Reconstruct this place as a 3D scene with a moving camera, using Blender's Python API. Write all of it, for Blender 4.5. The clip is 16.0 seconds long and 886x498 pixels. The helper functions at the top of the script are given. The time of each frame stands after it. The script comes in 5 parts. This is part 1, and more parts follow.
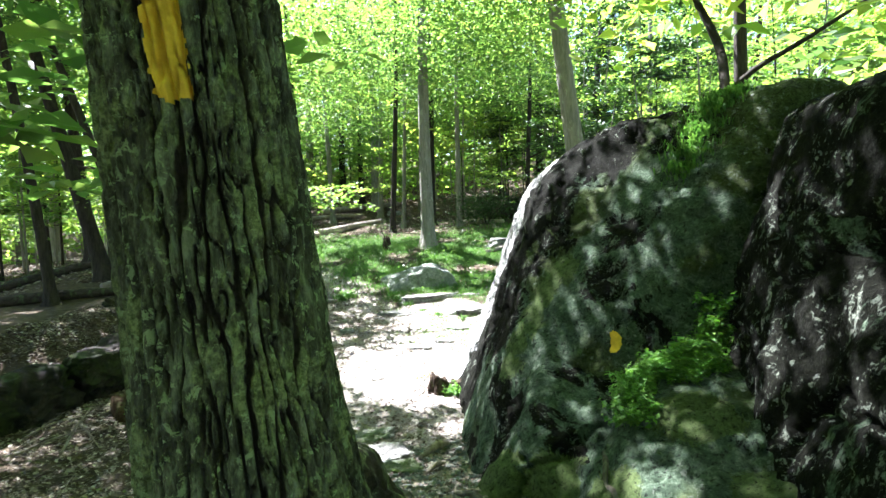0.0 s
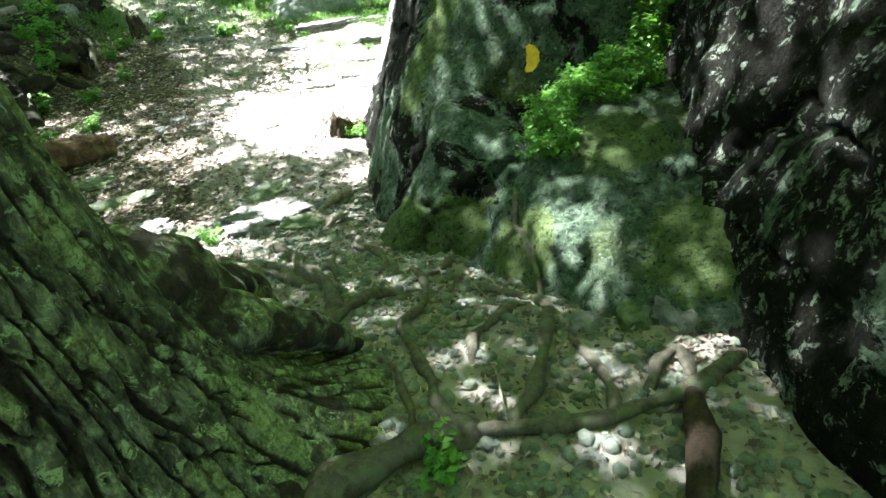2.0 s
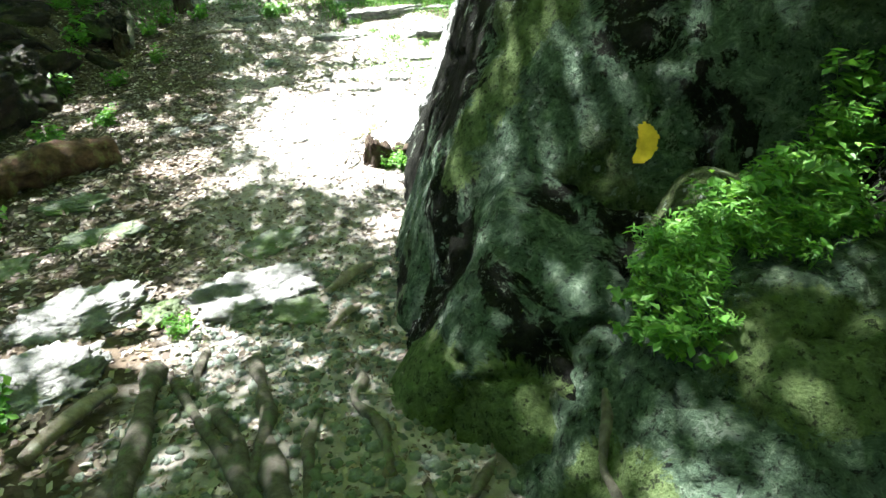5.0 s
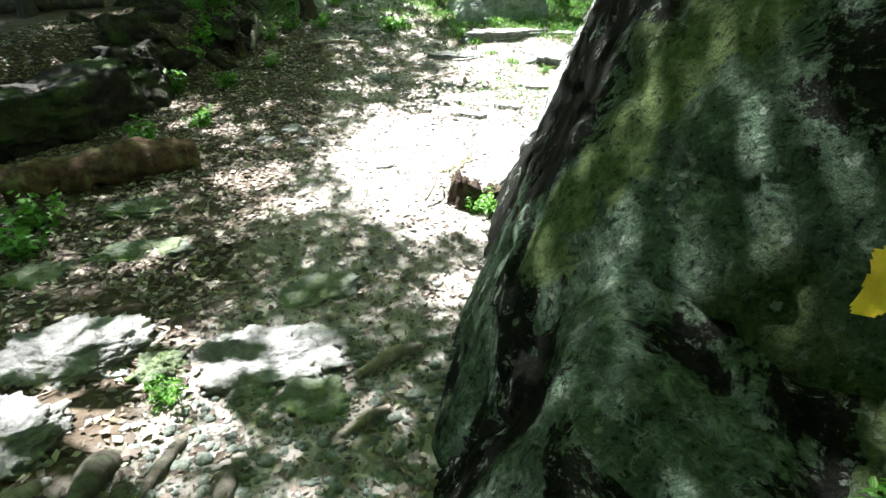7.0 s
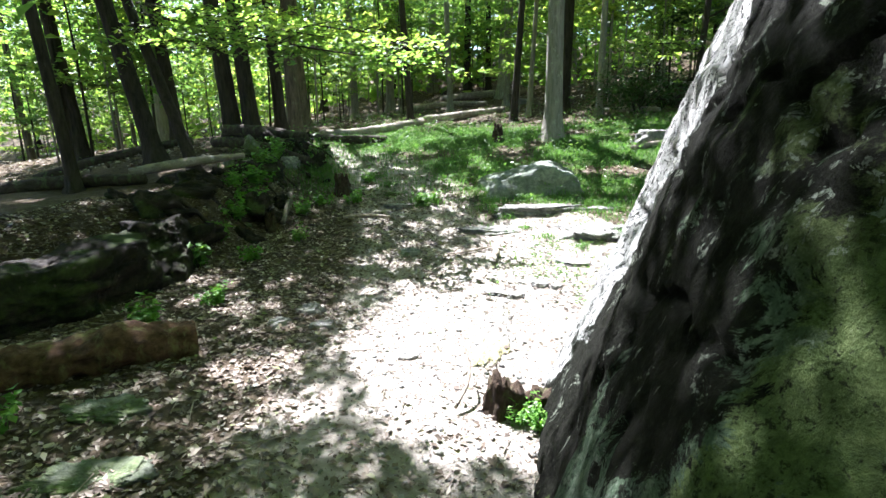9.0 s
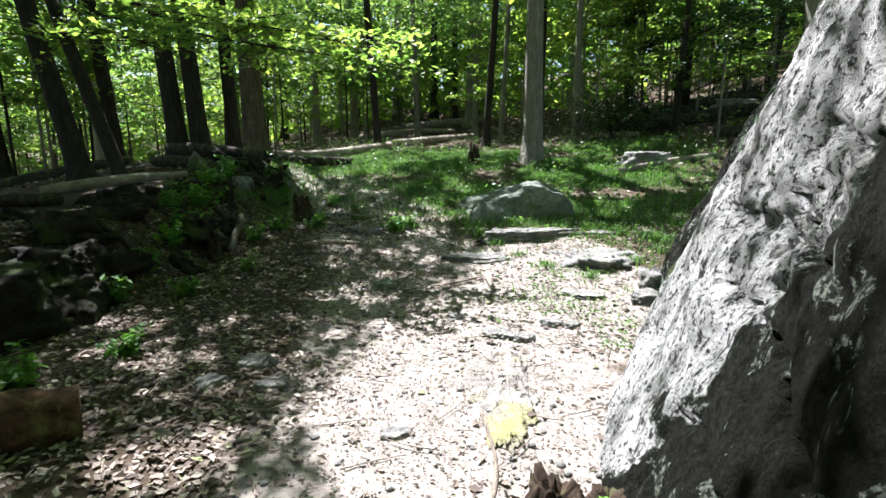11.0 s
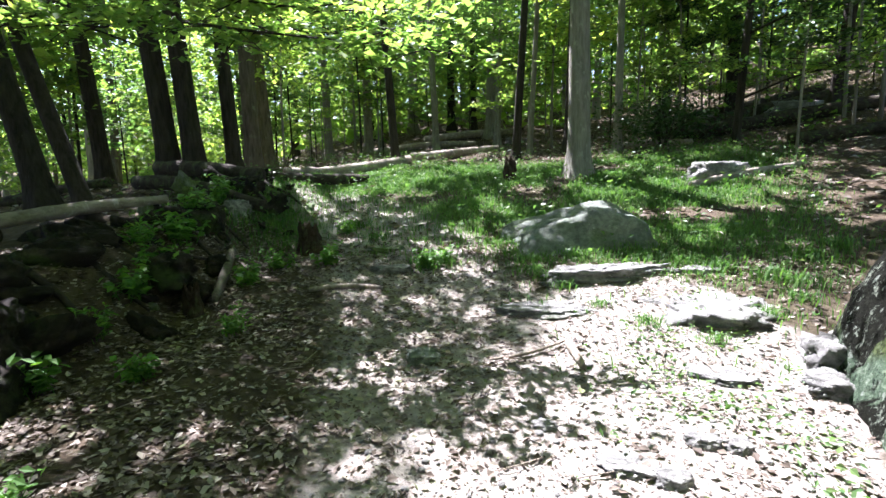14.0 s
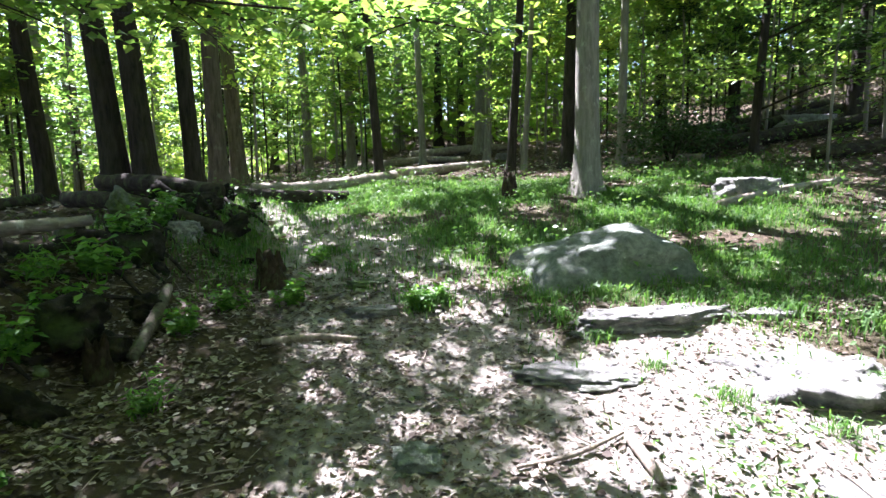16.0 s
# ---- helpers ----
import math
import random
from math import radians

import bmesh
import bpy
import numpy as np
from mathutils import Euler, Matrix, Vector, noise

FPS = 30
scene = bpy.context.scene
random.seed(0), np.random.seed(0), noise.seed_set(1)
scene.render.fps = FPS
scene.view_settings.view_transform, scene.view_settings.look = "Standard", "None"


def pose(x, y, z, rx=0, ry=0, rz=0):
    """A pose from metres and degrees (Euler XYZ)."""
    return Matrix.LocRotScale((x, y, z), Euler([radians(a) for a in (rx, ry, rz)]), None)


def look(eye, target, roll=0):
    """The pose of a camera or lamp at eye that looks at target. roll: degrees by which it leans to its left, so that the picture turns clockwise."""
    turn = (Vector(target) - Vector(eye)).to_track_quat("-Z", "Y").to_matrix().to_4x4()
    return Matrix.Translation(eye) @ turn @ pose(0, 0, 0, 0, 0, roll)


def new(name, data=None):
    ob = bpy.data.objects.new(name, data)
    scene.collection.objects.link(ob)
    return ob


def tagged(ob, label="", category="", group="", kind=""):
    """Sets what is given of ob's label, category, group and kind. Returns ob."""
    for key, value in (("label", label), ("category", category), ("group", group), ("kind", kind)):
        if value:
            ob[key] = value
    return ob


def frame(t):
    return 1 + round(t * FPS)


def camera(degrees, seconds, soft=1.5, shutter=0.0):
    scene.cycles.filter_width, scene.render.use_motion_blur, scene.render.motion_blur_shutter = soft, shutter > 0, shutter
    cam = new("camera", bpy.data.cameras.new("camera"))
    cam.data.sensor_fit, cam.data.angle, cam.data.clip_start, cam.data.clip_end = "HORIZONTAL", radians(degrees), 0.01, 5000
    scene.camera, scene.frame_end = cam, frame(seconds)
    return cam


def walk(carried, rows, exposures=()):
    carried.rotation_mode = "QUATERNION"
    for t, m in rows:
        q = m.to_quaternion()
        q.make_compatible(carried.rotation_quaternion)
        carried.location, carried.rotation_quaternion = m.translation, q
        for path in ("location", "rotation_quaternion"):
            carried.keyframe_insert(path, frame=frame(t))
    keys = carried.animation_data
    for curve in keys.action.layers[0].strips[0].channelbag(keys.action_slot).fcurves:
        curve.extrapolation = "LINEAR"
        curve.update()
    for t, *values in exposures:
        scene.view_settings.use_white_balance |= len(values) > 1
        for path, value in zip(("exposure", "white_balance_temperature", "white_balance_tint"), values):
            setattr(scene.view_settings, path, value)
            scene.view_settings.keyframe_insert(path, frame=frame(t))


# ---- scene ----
cam = camera(79.4, 16.0)
METRES, EYE, TILT, LEAN, TURN = 9.0, 1.5, -3.0, 2.0, 0.0
ROWS = [
    (0.0, 0.0, 0.0, 0.0, -0.0, 0.0, -0.0),
    (0.5, 0.01, 0.0113, -0.0028, -5.43, -2.57, 0.89),
    (1.0, 0.0107, 0.0332, -0.0114, -7.33, -9.32, 1.74),
    (1.5, 0.0116, 0.0557, -0.0175, -8.27, -21.3, 2.31),
    (2.0, 0.0301, 0.0799, -0.0172, -8.79, -28.3, 3.13),
    (2.5, 0.0467, 0.1035, -0.0098, -8.93, -30.62, 3.19),
    (3.0, 0.0534, 0.1295, -0.0013, -9.0, -31.12, 2.92),
    (5.5, 0.0479, 0.2536, 0.0033, 0.94, -29.96, -0.15),
    (6.0, 0.0478, 0.2786, -0.0019, 3.81, -29.35, -0.14),
    (6.5, 0.0589, 0.3159, -0.012, 7.35, -28.53, -0.43),
    (7.0, 0.06, 0.3326, -0.0117, 11.47, -28.31, -2.14),
    (7.5, 0.0424, 0.3544, -0.013, 13.76, -27.21, -2.19),
    (8.0, 0.0333, 0.3718, -0.0102, 15.07, -24.32, -1.83),
    (8.5, 0.0374, 0.3979, -0.0132, 15.2, -16.2, -1.39),
    (9.0, 0.037, 0.4203, -0.0148, 14.57, -11.15, -1.92),
    (9.5, 0.0175, 0.452, -0.0284, 13.23, -9.45, -2.48),
    (12.0, -0.0288, 0.6183, -0.0447, 10.08, -7.18, -1.9),
    (12.5, -0.0397, 0.6501, -0.039, 10.34, -7.29, -1.8),
    (13.0, -0.0719, 0.6783, -0.0435, 11.01, -6.76, -2.09),
    (13.5, -0.0943, 0.711, -0.0412, 11.54, -6.6, -1.85),
    (14.0, -0.1063, 0.7542, -0.0356, 11.85, -6.08, -1.29),
    (14.5, -0.126, 0.7903, -0.0385, 11.59, -4.98, -1.52),
    (15.0, -0.1242, 0.833, -0.0424, 10.9, -4.79, -1.18),
    (15.5, -0.1294, 0.873, -0.0341, 10.4, -4.69, -0.98),
    (16.0, -0.1506, 0.908, -0.0317, 10.21, -4.22, -1.43),
]
walk(cam, [(t, pose(0, 0, EYE, TILT, LEAN, TURN) @ pose(METRES * x, METRES * y, METRES * z, 90 + pitch, roll, yaw)) for t, x, y, z, yaw, pitch, roll in ROWS],
     [(0.0, 3.55, 5850, 19), (1.2, 3.95, 5900, 17), (3.0, 3.9, 6000, 8), (5.5, 3.6, 6000, 12), (7.0, 3.3, 6000, 14), (9.5, 2.95, 5850, 20), (12.0, 2.15, 6050, 20), (14.0, 2.85, 5850, 26), (16.0, 3.15, 5800, 30)])

# ---- light ----
TO_SUN = Vector((-0.36, 0.42, 0.83)).normalized()
world = bpy.data.worlds.new("world")
scene.world = world
world.use_nodes = True
_wn = world.node_tree
_sky = _wn.nodes.new("ShaderNodeTexSky")
_sky.sky_type = "NISHITA"
_sky.sun_disc = False
_sky.sun_elevation = math.asin(TO_SUN.z)
_sky.sun_rotation = math.atan2(TO_SUN.x, TO_SUN.y)
_wn.links.new(_sky.outputs[0], _wn.nodes["Background"].inputs[0])
_wn.nodes["Background"].inputs[1].default_value = 0.05
sun_data = bpy.data.lights.new("sun", "SUN")
sun_data.energy, sun_data.angle, sun_data.color = 5.0, radians(0.53), (1.0, 0.965, 0.91)
sun = new("sun", sun_data)
sun.matrix_world = look((TO_SUN * 60)[:], (0, 0, 0))


# ---- numeric helpers ----
def hash3(i, j, k):
    h = (i * 374761393 + j * 668265263 + k * 2147483647) & 0xFFFFFFFF
    h = ((h ^ (h >> 13)) * 1274126177) & 0xFFFFFFFF
    h = ((h ^ (h >> 16)) * 2246822519) & 0xFFFFFFFF
    return ((h ^ (h >> 15)) & 0xFFFF) / 65535.0


def vnoise(p):
    """Smooth value noise, 0 to 1, at an (N, 3) array of points."""
    f = np.floor(p)
    i = f.astype(np.int64)
    u = p - f
    u = u * u * (3 - 2 * u)
    total = 0
    for a in (0, 1):
        for b in (0, 1):
            for c in (0, 1):
                w = (u[:, 0] if a else 1 - u[:, 0]) * (u[:, 1] if b else 1 - u[:, 1]) * (u[:, 2] if c else 1 - u[:, 2])
                total = total + w * hash3(i[:, 0] + a, i[:, 1] + b, i[:, 2] + c)
    return total


def fbm(p, scale, octaves=4, seed=0):
    p = np.asarray(p, float) * scale + seed * 17.31
    total, amp, norm = 0, 1.0, 0
    for _ in range(octaves):
        total = total + amp * vnoise(p)
        norm += amp
        amp *= 0.5
        p = p * 2.03 + 5.7
    return total / norm


def fbm2(x, y, scale, octaves=4, seed=0):
    x, y = np.asarray(x, float), np.asarray(y, float)
    return fbm(np.stack([x.ravel(), y.ravel(), np.zeros(x.size)], 1), scale, octaves, seed).reshape(x.shape)


def smooth(a, b, v):
    u = np.clip((v - a) / (b - a), 0, 1)
    return u * u * (3 - 2 * u)


def unit(v):
    return v / np.linalg.norm(v, axis=-1, keepdims=True)


def mesh_np(name, verts, faces, material, smooth_shade=True):
    """A mesh from arrays: (N, 3) vertices and (M, 3 or 4) faces."""
    verts, faces = np.asarray(verts, np.float32), np.asarray(faces, np.int32)
    me = bpy.data.meshes.new(name)
    me.vertices.add(len(verts))
    me.vertices.foreach_set("co", verts.ravel())
    m, k = faces.shape
    me.loops.add(m * k)
    me.loops.foreach_set("vertex_index", faces.ravel())
    me.polygons.add(m)
    me.polygons.foreach_set("loop_start", np.arange(0, m * k, k, dtype=np.int32))
    me.polygons.foreach_set("loop_total", np.full(m, k, np.int32))
    me.polygons.foreach_set("use_smooth", np.full(m, smooth_shade, bool))
    me.update(calc_edges=True)
    me.validate()
    if material:
        me.materials.append(material)
    return me


def part_np(name, verts, faces, material, parent=None, label="", smooth_shade=True):
    ob = new(name, mesh_np(name, verts, faces, material, smooth_shade))
    if parent is not None:
        ob.parent = parent
    if label:
        ob["label"] = label
    return ob


def grid_faces(nu, nv, wrap=False):
    """Quads over a grid of nu rows of nv points; wrap closes each row on itself."""
    a = np.arange(nu * nv).reshape(nu, nv)
    if wrap:
        a = np.concatenate([a, a[:, :1]], 1)
    return np.stack([a[:-1, :-1], a[:-1, 1:], a[1:, 1:], a[1:, :-1]], -1).reshape(-1, 4)


def tube(points, radii, sides=10, rough=0.0, seed=0, squash=1.0, rows=70):
    """Vertices and faces of a rounded, uneven tube along points, its ends drawn in."""
    pts, rad = np.asarray(points, float), np.asarray(radii, float)
    t = np.linspace(0, 1, len(pts))
    n = max(6, int(np.sum(np.linalg.norm(np.diff(pts, axis=0), axis=1)) / max((0.10 if rough > 0.4 else 0.35) * rad.mean() * 2, 0.02)))
    n = min(n, rows)
    s = np.linspace(0, 1, n)
    # smooth the corners by averaging two linear samplings
    def sample(u):
        return np.stack([np.interp(u, t, pts[:, k]) for k in range(3)], 1)
    w = 0.5 / max(len(pts) - 1, 1)
    p = sum(sample(np.clip(s + d * w, 0, 1)) for d in (-0.8, -0.4, 0, 0.4, 0.8)) / 5
    p[0], p[-1] = pts[0], pts[-1]
    r = np.interp(s, t, rad)
    d = unit(np.gradient(p, axis=0) + 1e-9)
    p, r, d = np.concatenate([p[:1], p, p[-1:]]), np.concatenate([r[:1] * 0.05, r, r[-1:] * 0.05]), np.concatenate([d[:1], d, d[-1:]])
    n += 2
    up = np.where(np.abs(d[:, 2:3]) > 0.9, np.array([[1.0, 0, 0]]), np.array([[0, 0, 1.0]]))
    a = unit(np.cross(d, up))
    b = np.cross(a, d)
    ang = np.linspace(0, 2 * np.pi, sides, endpoint=False)
    ring = a[:, None] * np.cos(ang)[None, :, None] + squash * b[:, None] * np.sin(ang)[None, :, None]
    v = p[:, None] + ring * r[:, None, None]
    if rough:
        k = fbm(v.reshape(-1, 3), 1.2 / max(rad.mean(), 0.01) * 0.5, 3, seed).reshape(n, sides) - 0.5
        if rough > 0.4:
            k = k + 0.5 * (fbm(v.reshape(-1, 3), 11.0, 5, seed + 2).reshape(n, sides) - 0.5) * smooth(0.0, 0.1, np.minimum(np.linspace(0, 1, n), np.linspace(1, 0, n)))[:, None]
        v = v + ring * (k * rough * 2)[..., None] * r[:, None, None]
    return v.reshape(-1, 3), grid_faces(n, sides, True)


def merge(pieces):
    vs, fs, o = [], [], 0
    for v, f in pieces:
        vs.append(v)
        fs.append(f + o)
        o += len(v)
    return np.concatenate(vs), np.concatenate(fs)


def leaf_cards(points, size, rng, tilt=0.6, droop=0.0, slim=0.55):
    """Small folded leaves, each of four corners, lying about level at the points."""
    n = len(points)
    size = np.broadcast_to(np.asarray(size, float), (n,)) * rng.uniform(0.7, 1.25, n)
    nor = unit(np.stack([rng.normal(0, tilt, n), rng.normal(0, tilt, n), np.ones(n)], 1))
    ang = rng.uniform(0, 2 * np.pi, n)
    d = np.stack([np.cos(ang), np.sin(ang), np.full(n, -droop)], 1)
    d = unit(d - nor * np.sum(d * nor, 1, keepdims=True))
    s = np.cross(nor, d)
    L, W = size[:, None], (size * slim * rng.uniform(0.6, 1.35, n))[:, None]
    k1, k2 = rng.uniform(-0.22, 0.18, (n, 1)), rng.uniform(-0.22, 0.18, (n, 1))
    v = np.stack([points - d * L * 0.5, points + s * W * 0.5 + d * L * k1 + nor * L * rng.uniform(0.0, 0.2, (n, 1)), points + d * L * 0.5, points - s * W * 0.5 + d * L * k2 + nor * L * rng.uniform(0.0, 0.2, (n, 1))], 1)
    return v.reshape(-1, 3), np.arange(n * 4).reshape(-1, 4)


def thing(name, x, y, z, label, category, group="", kind=""):
    ob = new(name)
    ob.location = (x, y, z)
    ob.empty_display_size = 0.1
    return tagged(ob, label, category, group, kind)


# ---- materials ----
def material(name, rough=0.85, spec=0.25):
    m = bpy.data.materials.new(name)
    m.use_nodes = True
    b = m.node_tree.nodes["Principled BSDF"]
    b.inputs["Roughness"].default_value = rough
    b.inputs["Specular IOR Level"].default_value = spec
    return m, m.node_tree.nodes, m.node_tree.links, b


def noise_node(N, L, scale, detail=6, rough=0.6, vec=None, distort=0.0, stretch=None):
    t = N.new("ShaderNodeTexNoise")
    t.inputs["Scale"].default_value, t.inputs["Detail"].default_value = scale, detail
    t.inputs["Roughness"].default_value, t.inputs["Distortion"].default_value = rough, distort
    if vec is None:
        vec = N.new("ShaderNodeTexCoord").outputs["Object"]
    if stretch:
        mp = N.new("ShaderNodeMapping")
        mp.inputs["Scale"].default_value = stretch
        L.new(vec, mp.inputs["Vector"])
        vec = mp.outputs[0]
    L.new(vec, t.inputs["Vector"])
    return t.outputs["Fac"]


def ramp(N, L, fac, stops):
    r = N.new("ShaderNodeValToRGB")
    e = r.color_ramp.elements
    while len(e) < len(stops):
        e.new(0.5)
    for k, (p, c) in zip(e, stops):
        k.position = p
        k.color = (*c, 1) if len(c) == 3 else (c[0], c[0], c[0], 1)
    L.new(fac, r.inputs[0])
    return r.outputs[0]


def mixc(N, L, fac, a, b):
    m = N.new("ShaderNodeMix")
    m.data_type = "RGBA"
    for sock, val in ((m.inputs[0], fac), (m.inputs[6], a), (m.inputs[7], b)):
        if isinstance(val, (int, float)):
            sock.default_value = val
        elif isinstance(val, tuple):
            sock.default_value = (*val, 1)
        else:
            L.new(val, sock)
    return m.outputs[2]


def bump(N, L, height, bsdf, strength=0.5, dist=0.02):
    b = N.new("ShaderNodeBump")
    b.inputs["Strength"].default_value, b.inputs["Distance"].default_value = strength, dist
    L.new(height, b.inputs["Height"])
    L.new(b.outputs[0], bsdf.inputs["Normal"])


def rock_material(name, grey, pale, dark, moss, moss_from=0.55, dark_from=0.55):
    """Weathered stone with black and pale lichen and a film of moss."""
    m, N, L, b = material(name, 0.9, 0.2)
    co = N.new("ShaderNodeTexCoord").outputs["Object"]
    base = ramp(N, L, noise_node(N, L, 2.6, 8, 0.65, co), [(0.3, tuple(c * 0.55 for c in grey)), (0.52, grey), (0.75, pale)])
    fleck = ramp(N, L, noise_node(N, L, 15, 6, 0.7, co), [(0.38, (0.45,) * 3), (0.6, (1.0,) * 3)])
    mul = N.new("ShaderNodeMix")
    mul.data_type, mul.blend_type = "RGBA", "MULTIPLY"
    mul.inputs[0].default_value = 0.8
    L.new(base, mul.inputs[6])
    L.new(fleck, mul.inputs[7])
    c = mul.outputs[2]
    dk = ramp(N, L, noise_node(N, L, 1.7, 9, 0.72, co, 0.6), [(dark_from - 0.03, (0.0,)), (dark_from + 0.04, (1.0,))])
    c = mixc(N, L, dk, c, dark)
    ms = ramp(N, L, noise_node(N, L, 1.1, 7, 0.66, co, 0.4), [(moss_from - 0.06, (0.0,)), (moss_from + 0.06, (1.0,))])
    mossc = ramp(N, L, noise_node(N, L, 30, 4, 0.6, co), [(0.3, tuple(k * 0.55 for k in moss)), (0.7, moss)])
    c = mixc(N, L, ms, c, mossc)
    vo = N.new("ShaderNodeTexVoronoi")
    vo.inputs["Scale"].default_value = 11
    vo.inputs["Randomness"].default_value = 1.0
    L.new(co, vo.inputs["Vector"])
    sp = N.new("ShaderNodeMath")
    sp.operation = "ADD"
    L.new(vo.outputs["Distance"], sp.inputs[0])
    L.new(noise_node(N, L, 20, 4, 0.7, co), sp.inputs[1])
    lich = ramp(N, L, sp.outputs[0], [(0.56, (1.0,)), (0.61, (0.0,))])
    spots = N.new("ShaderNodeMath")
    spots.operation = "MULTIPLY"
    L.new(lich, spots.inputs[0])
    L.new(ramp(N, L, noise_node(N, L, 2.1, 3, 0.5, co), [(0.48, (0.0,)), (0.58, (1.0,))]), spots.inputs[1])
    c = mixc(N, L, spots.outputs[0], c, pale)
    L.new(c, b.inputs["Base Color"])
    h = N.new("ShaderNodeMath")
    h.operation = "ADD"
    L.new(noise_node(N, L, 9, 10, 0.72, co), h.inputs[0])
    L.new(noise_node(N, L, 60, 5, 0.7, co), h.inputs[1])
    bump(N, L, h.outputs[0], b, 0.9, 0.03)
    return m


def boulder_material(name, split=0.0, flip=1.0, crusted=0.5, shade_belt=False, patches=(), olives=()):
    """Pale stone flecked with black lichen; towards one end moss and black crust, with that end's shade painted into
    them.
    """
    m, N, L, b = material(name, 0.95, 0.06)
    co = N.new("ShaderNodeTexCoord").outputs["Object"]
    pale = ramp(N, L, noise_node(N, L, 3.0, 8, 0.65, co), [(0.34, (0.14, 0.15, 0.135)), (0.48, (0.36, 0.37, 0.35)), (0.62, (0.56, 0.565, 0.545))])
    fleck = ramp(N, L, noise_node(N, L, 22, 9, 0.72, co, 0.2), [(0.54, (0.0,)), (0.56, (1.0,))])
    pale = mixc(N, L, fleck, pale, (0.03, 0.032, 0.028))
    fine = ramp(N, L, noise_node(N, L, 48, 6, 0.7, co, 0.3), [(0.58, (0.0,)), (0.61, (0.8,))])
    pale = mixc(N, L, fine, pale, (0.05, 0.052, 0.046))
    streak = ramp(N, L, noise_node(N, L, 1.5, 8, 0.7, co, 0.7, (1.0, 1.2, 0.55)), [(0.575, (0.0,)), (0.60, (0.9,))])
    pale = mixc(N, L, streak, pale, mixc(N, L, ramp(N, L, noise_node(N, L, 12, 6, 0.7, co), [(0.5, (0.0,)), (0.6, (1.0,))]), (0.026, 0.027, 0.024), (0.22, 0.215, 0.19)))
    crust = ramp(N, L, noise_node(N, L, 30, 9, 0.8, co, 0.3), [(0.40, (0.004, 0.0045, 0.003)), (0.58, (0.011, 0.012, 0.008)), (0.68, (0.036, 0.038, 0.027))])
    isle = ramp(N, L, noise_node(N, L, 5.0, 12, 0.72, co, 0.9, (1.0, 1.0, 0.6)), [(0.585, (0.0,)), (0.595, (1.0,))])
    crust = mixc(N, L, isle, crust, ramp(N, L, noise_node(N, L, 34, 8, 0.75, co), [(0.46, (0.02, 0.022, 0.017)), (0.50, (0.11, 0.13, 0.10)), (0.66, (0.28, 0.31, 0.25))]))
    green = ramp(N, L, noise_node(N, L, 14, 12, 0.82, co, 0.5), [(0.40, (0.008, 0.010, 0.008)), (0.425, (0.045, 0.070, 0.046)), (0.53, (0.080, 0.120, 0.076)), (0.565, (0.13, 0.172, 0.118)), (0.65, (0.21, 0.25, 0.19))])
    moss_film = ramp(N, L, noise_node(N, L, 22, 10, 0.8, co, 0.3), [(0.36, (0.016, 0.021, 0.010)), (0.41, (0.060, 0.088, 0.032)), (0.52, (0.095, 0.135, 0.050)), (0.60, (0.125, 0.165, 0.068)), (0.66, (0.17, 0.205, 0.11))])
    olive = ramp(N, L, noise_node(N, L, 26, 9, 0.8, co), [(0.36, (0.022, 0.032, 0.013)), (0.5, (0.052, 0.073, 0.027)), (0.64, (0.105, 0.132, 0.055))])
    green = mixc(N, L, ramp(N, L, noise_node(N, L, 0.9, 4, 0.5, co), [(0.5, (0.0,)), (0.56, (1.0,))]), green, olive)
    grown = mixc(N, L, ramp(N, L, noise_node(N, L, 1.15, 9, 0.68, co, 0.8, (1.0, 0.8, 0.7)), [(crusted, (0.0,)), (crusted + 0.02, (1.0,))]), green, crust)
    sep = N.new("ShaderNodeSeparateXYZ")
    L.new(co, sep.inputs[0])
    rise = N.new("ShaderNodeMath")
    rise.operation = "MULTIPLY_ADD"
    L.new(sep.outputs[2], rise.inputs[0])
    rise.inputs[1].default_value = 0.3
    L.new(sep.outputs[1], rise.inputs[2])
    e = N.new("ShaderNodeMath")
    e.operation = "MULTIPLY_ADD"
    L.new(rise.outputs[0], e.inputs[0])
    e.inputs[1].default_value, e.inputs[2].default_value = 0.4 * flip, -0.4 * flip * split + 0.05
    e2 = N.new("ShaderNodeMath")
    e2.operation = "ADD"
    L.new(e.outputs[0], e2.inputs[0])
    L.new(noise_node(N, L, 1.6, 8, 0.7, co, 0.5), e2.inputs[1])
    # pale on the sunlit end, dark on the shaded one: light painted in
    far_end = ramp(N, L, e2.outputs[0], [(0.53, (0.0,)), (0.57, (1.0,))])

    def blot(p, r, ragged=1.5):
        """A ragged patch of growth round a point of the stone."""
        d = N.new("ShaderNodeVectorMath")
        d.operation = "DISTANCE"
        L.new(co, d.inputs[0])
        d.inputs[1].default_value = p
        q = N.new("ShaderNodeMath")
        q.operation = "MULTIPLY_ADD"
        L.new(noise_node(N, L, 4.5, 12, 0.82, co, 0.8), q.inputs[0])
        q.inputs[1].default_value, q.inputs[2].default_value = ragged, -0.5 * ragged
        w = N.new("ShaderNodeMath")
        w.operation = "ADD"
        L.new(d.outputs["Value"], w.inputs[0])
        L.new(q.outputs[0], w.inputs[1])
        return ramp(N, L, w.outputs[0], [(r - 0.008, (1.0,)), (r + 0.008, (0.0,))])

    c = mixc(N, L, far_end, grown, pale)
    vo = N.new("ShaderNodeTexVoronoi")
    vo.inputs["Scale"].default_value = 9
    L.new(co, vo.inputs["Vector"])
    sp = N.new("ShaderNodeMath")
    sp.operation = "ADD"
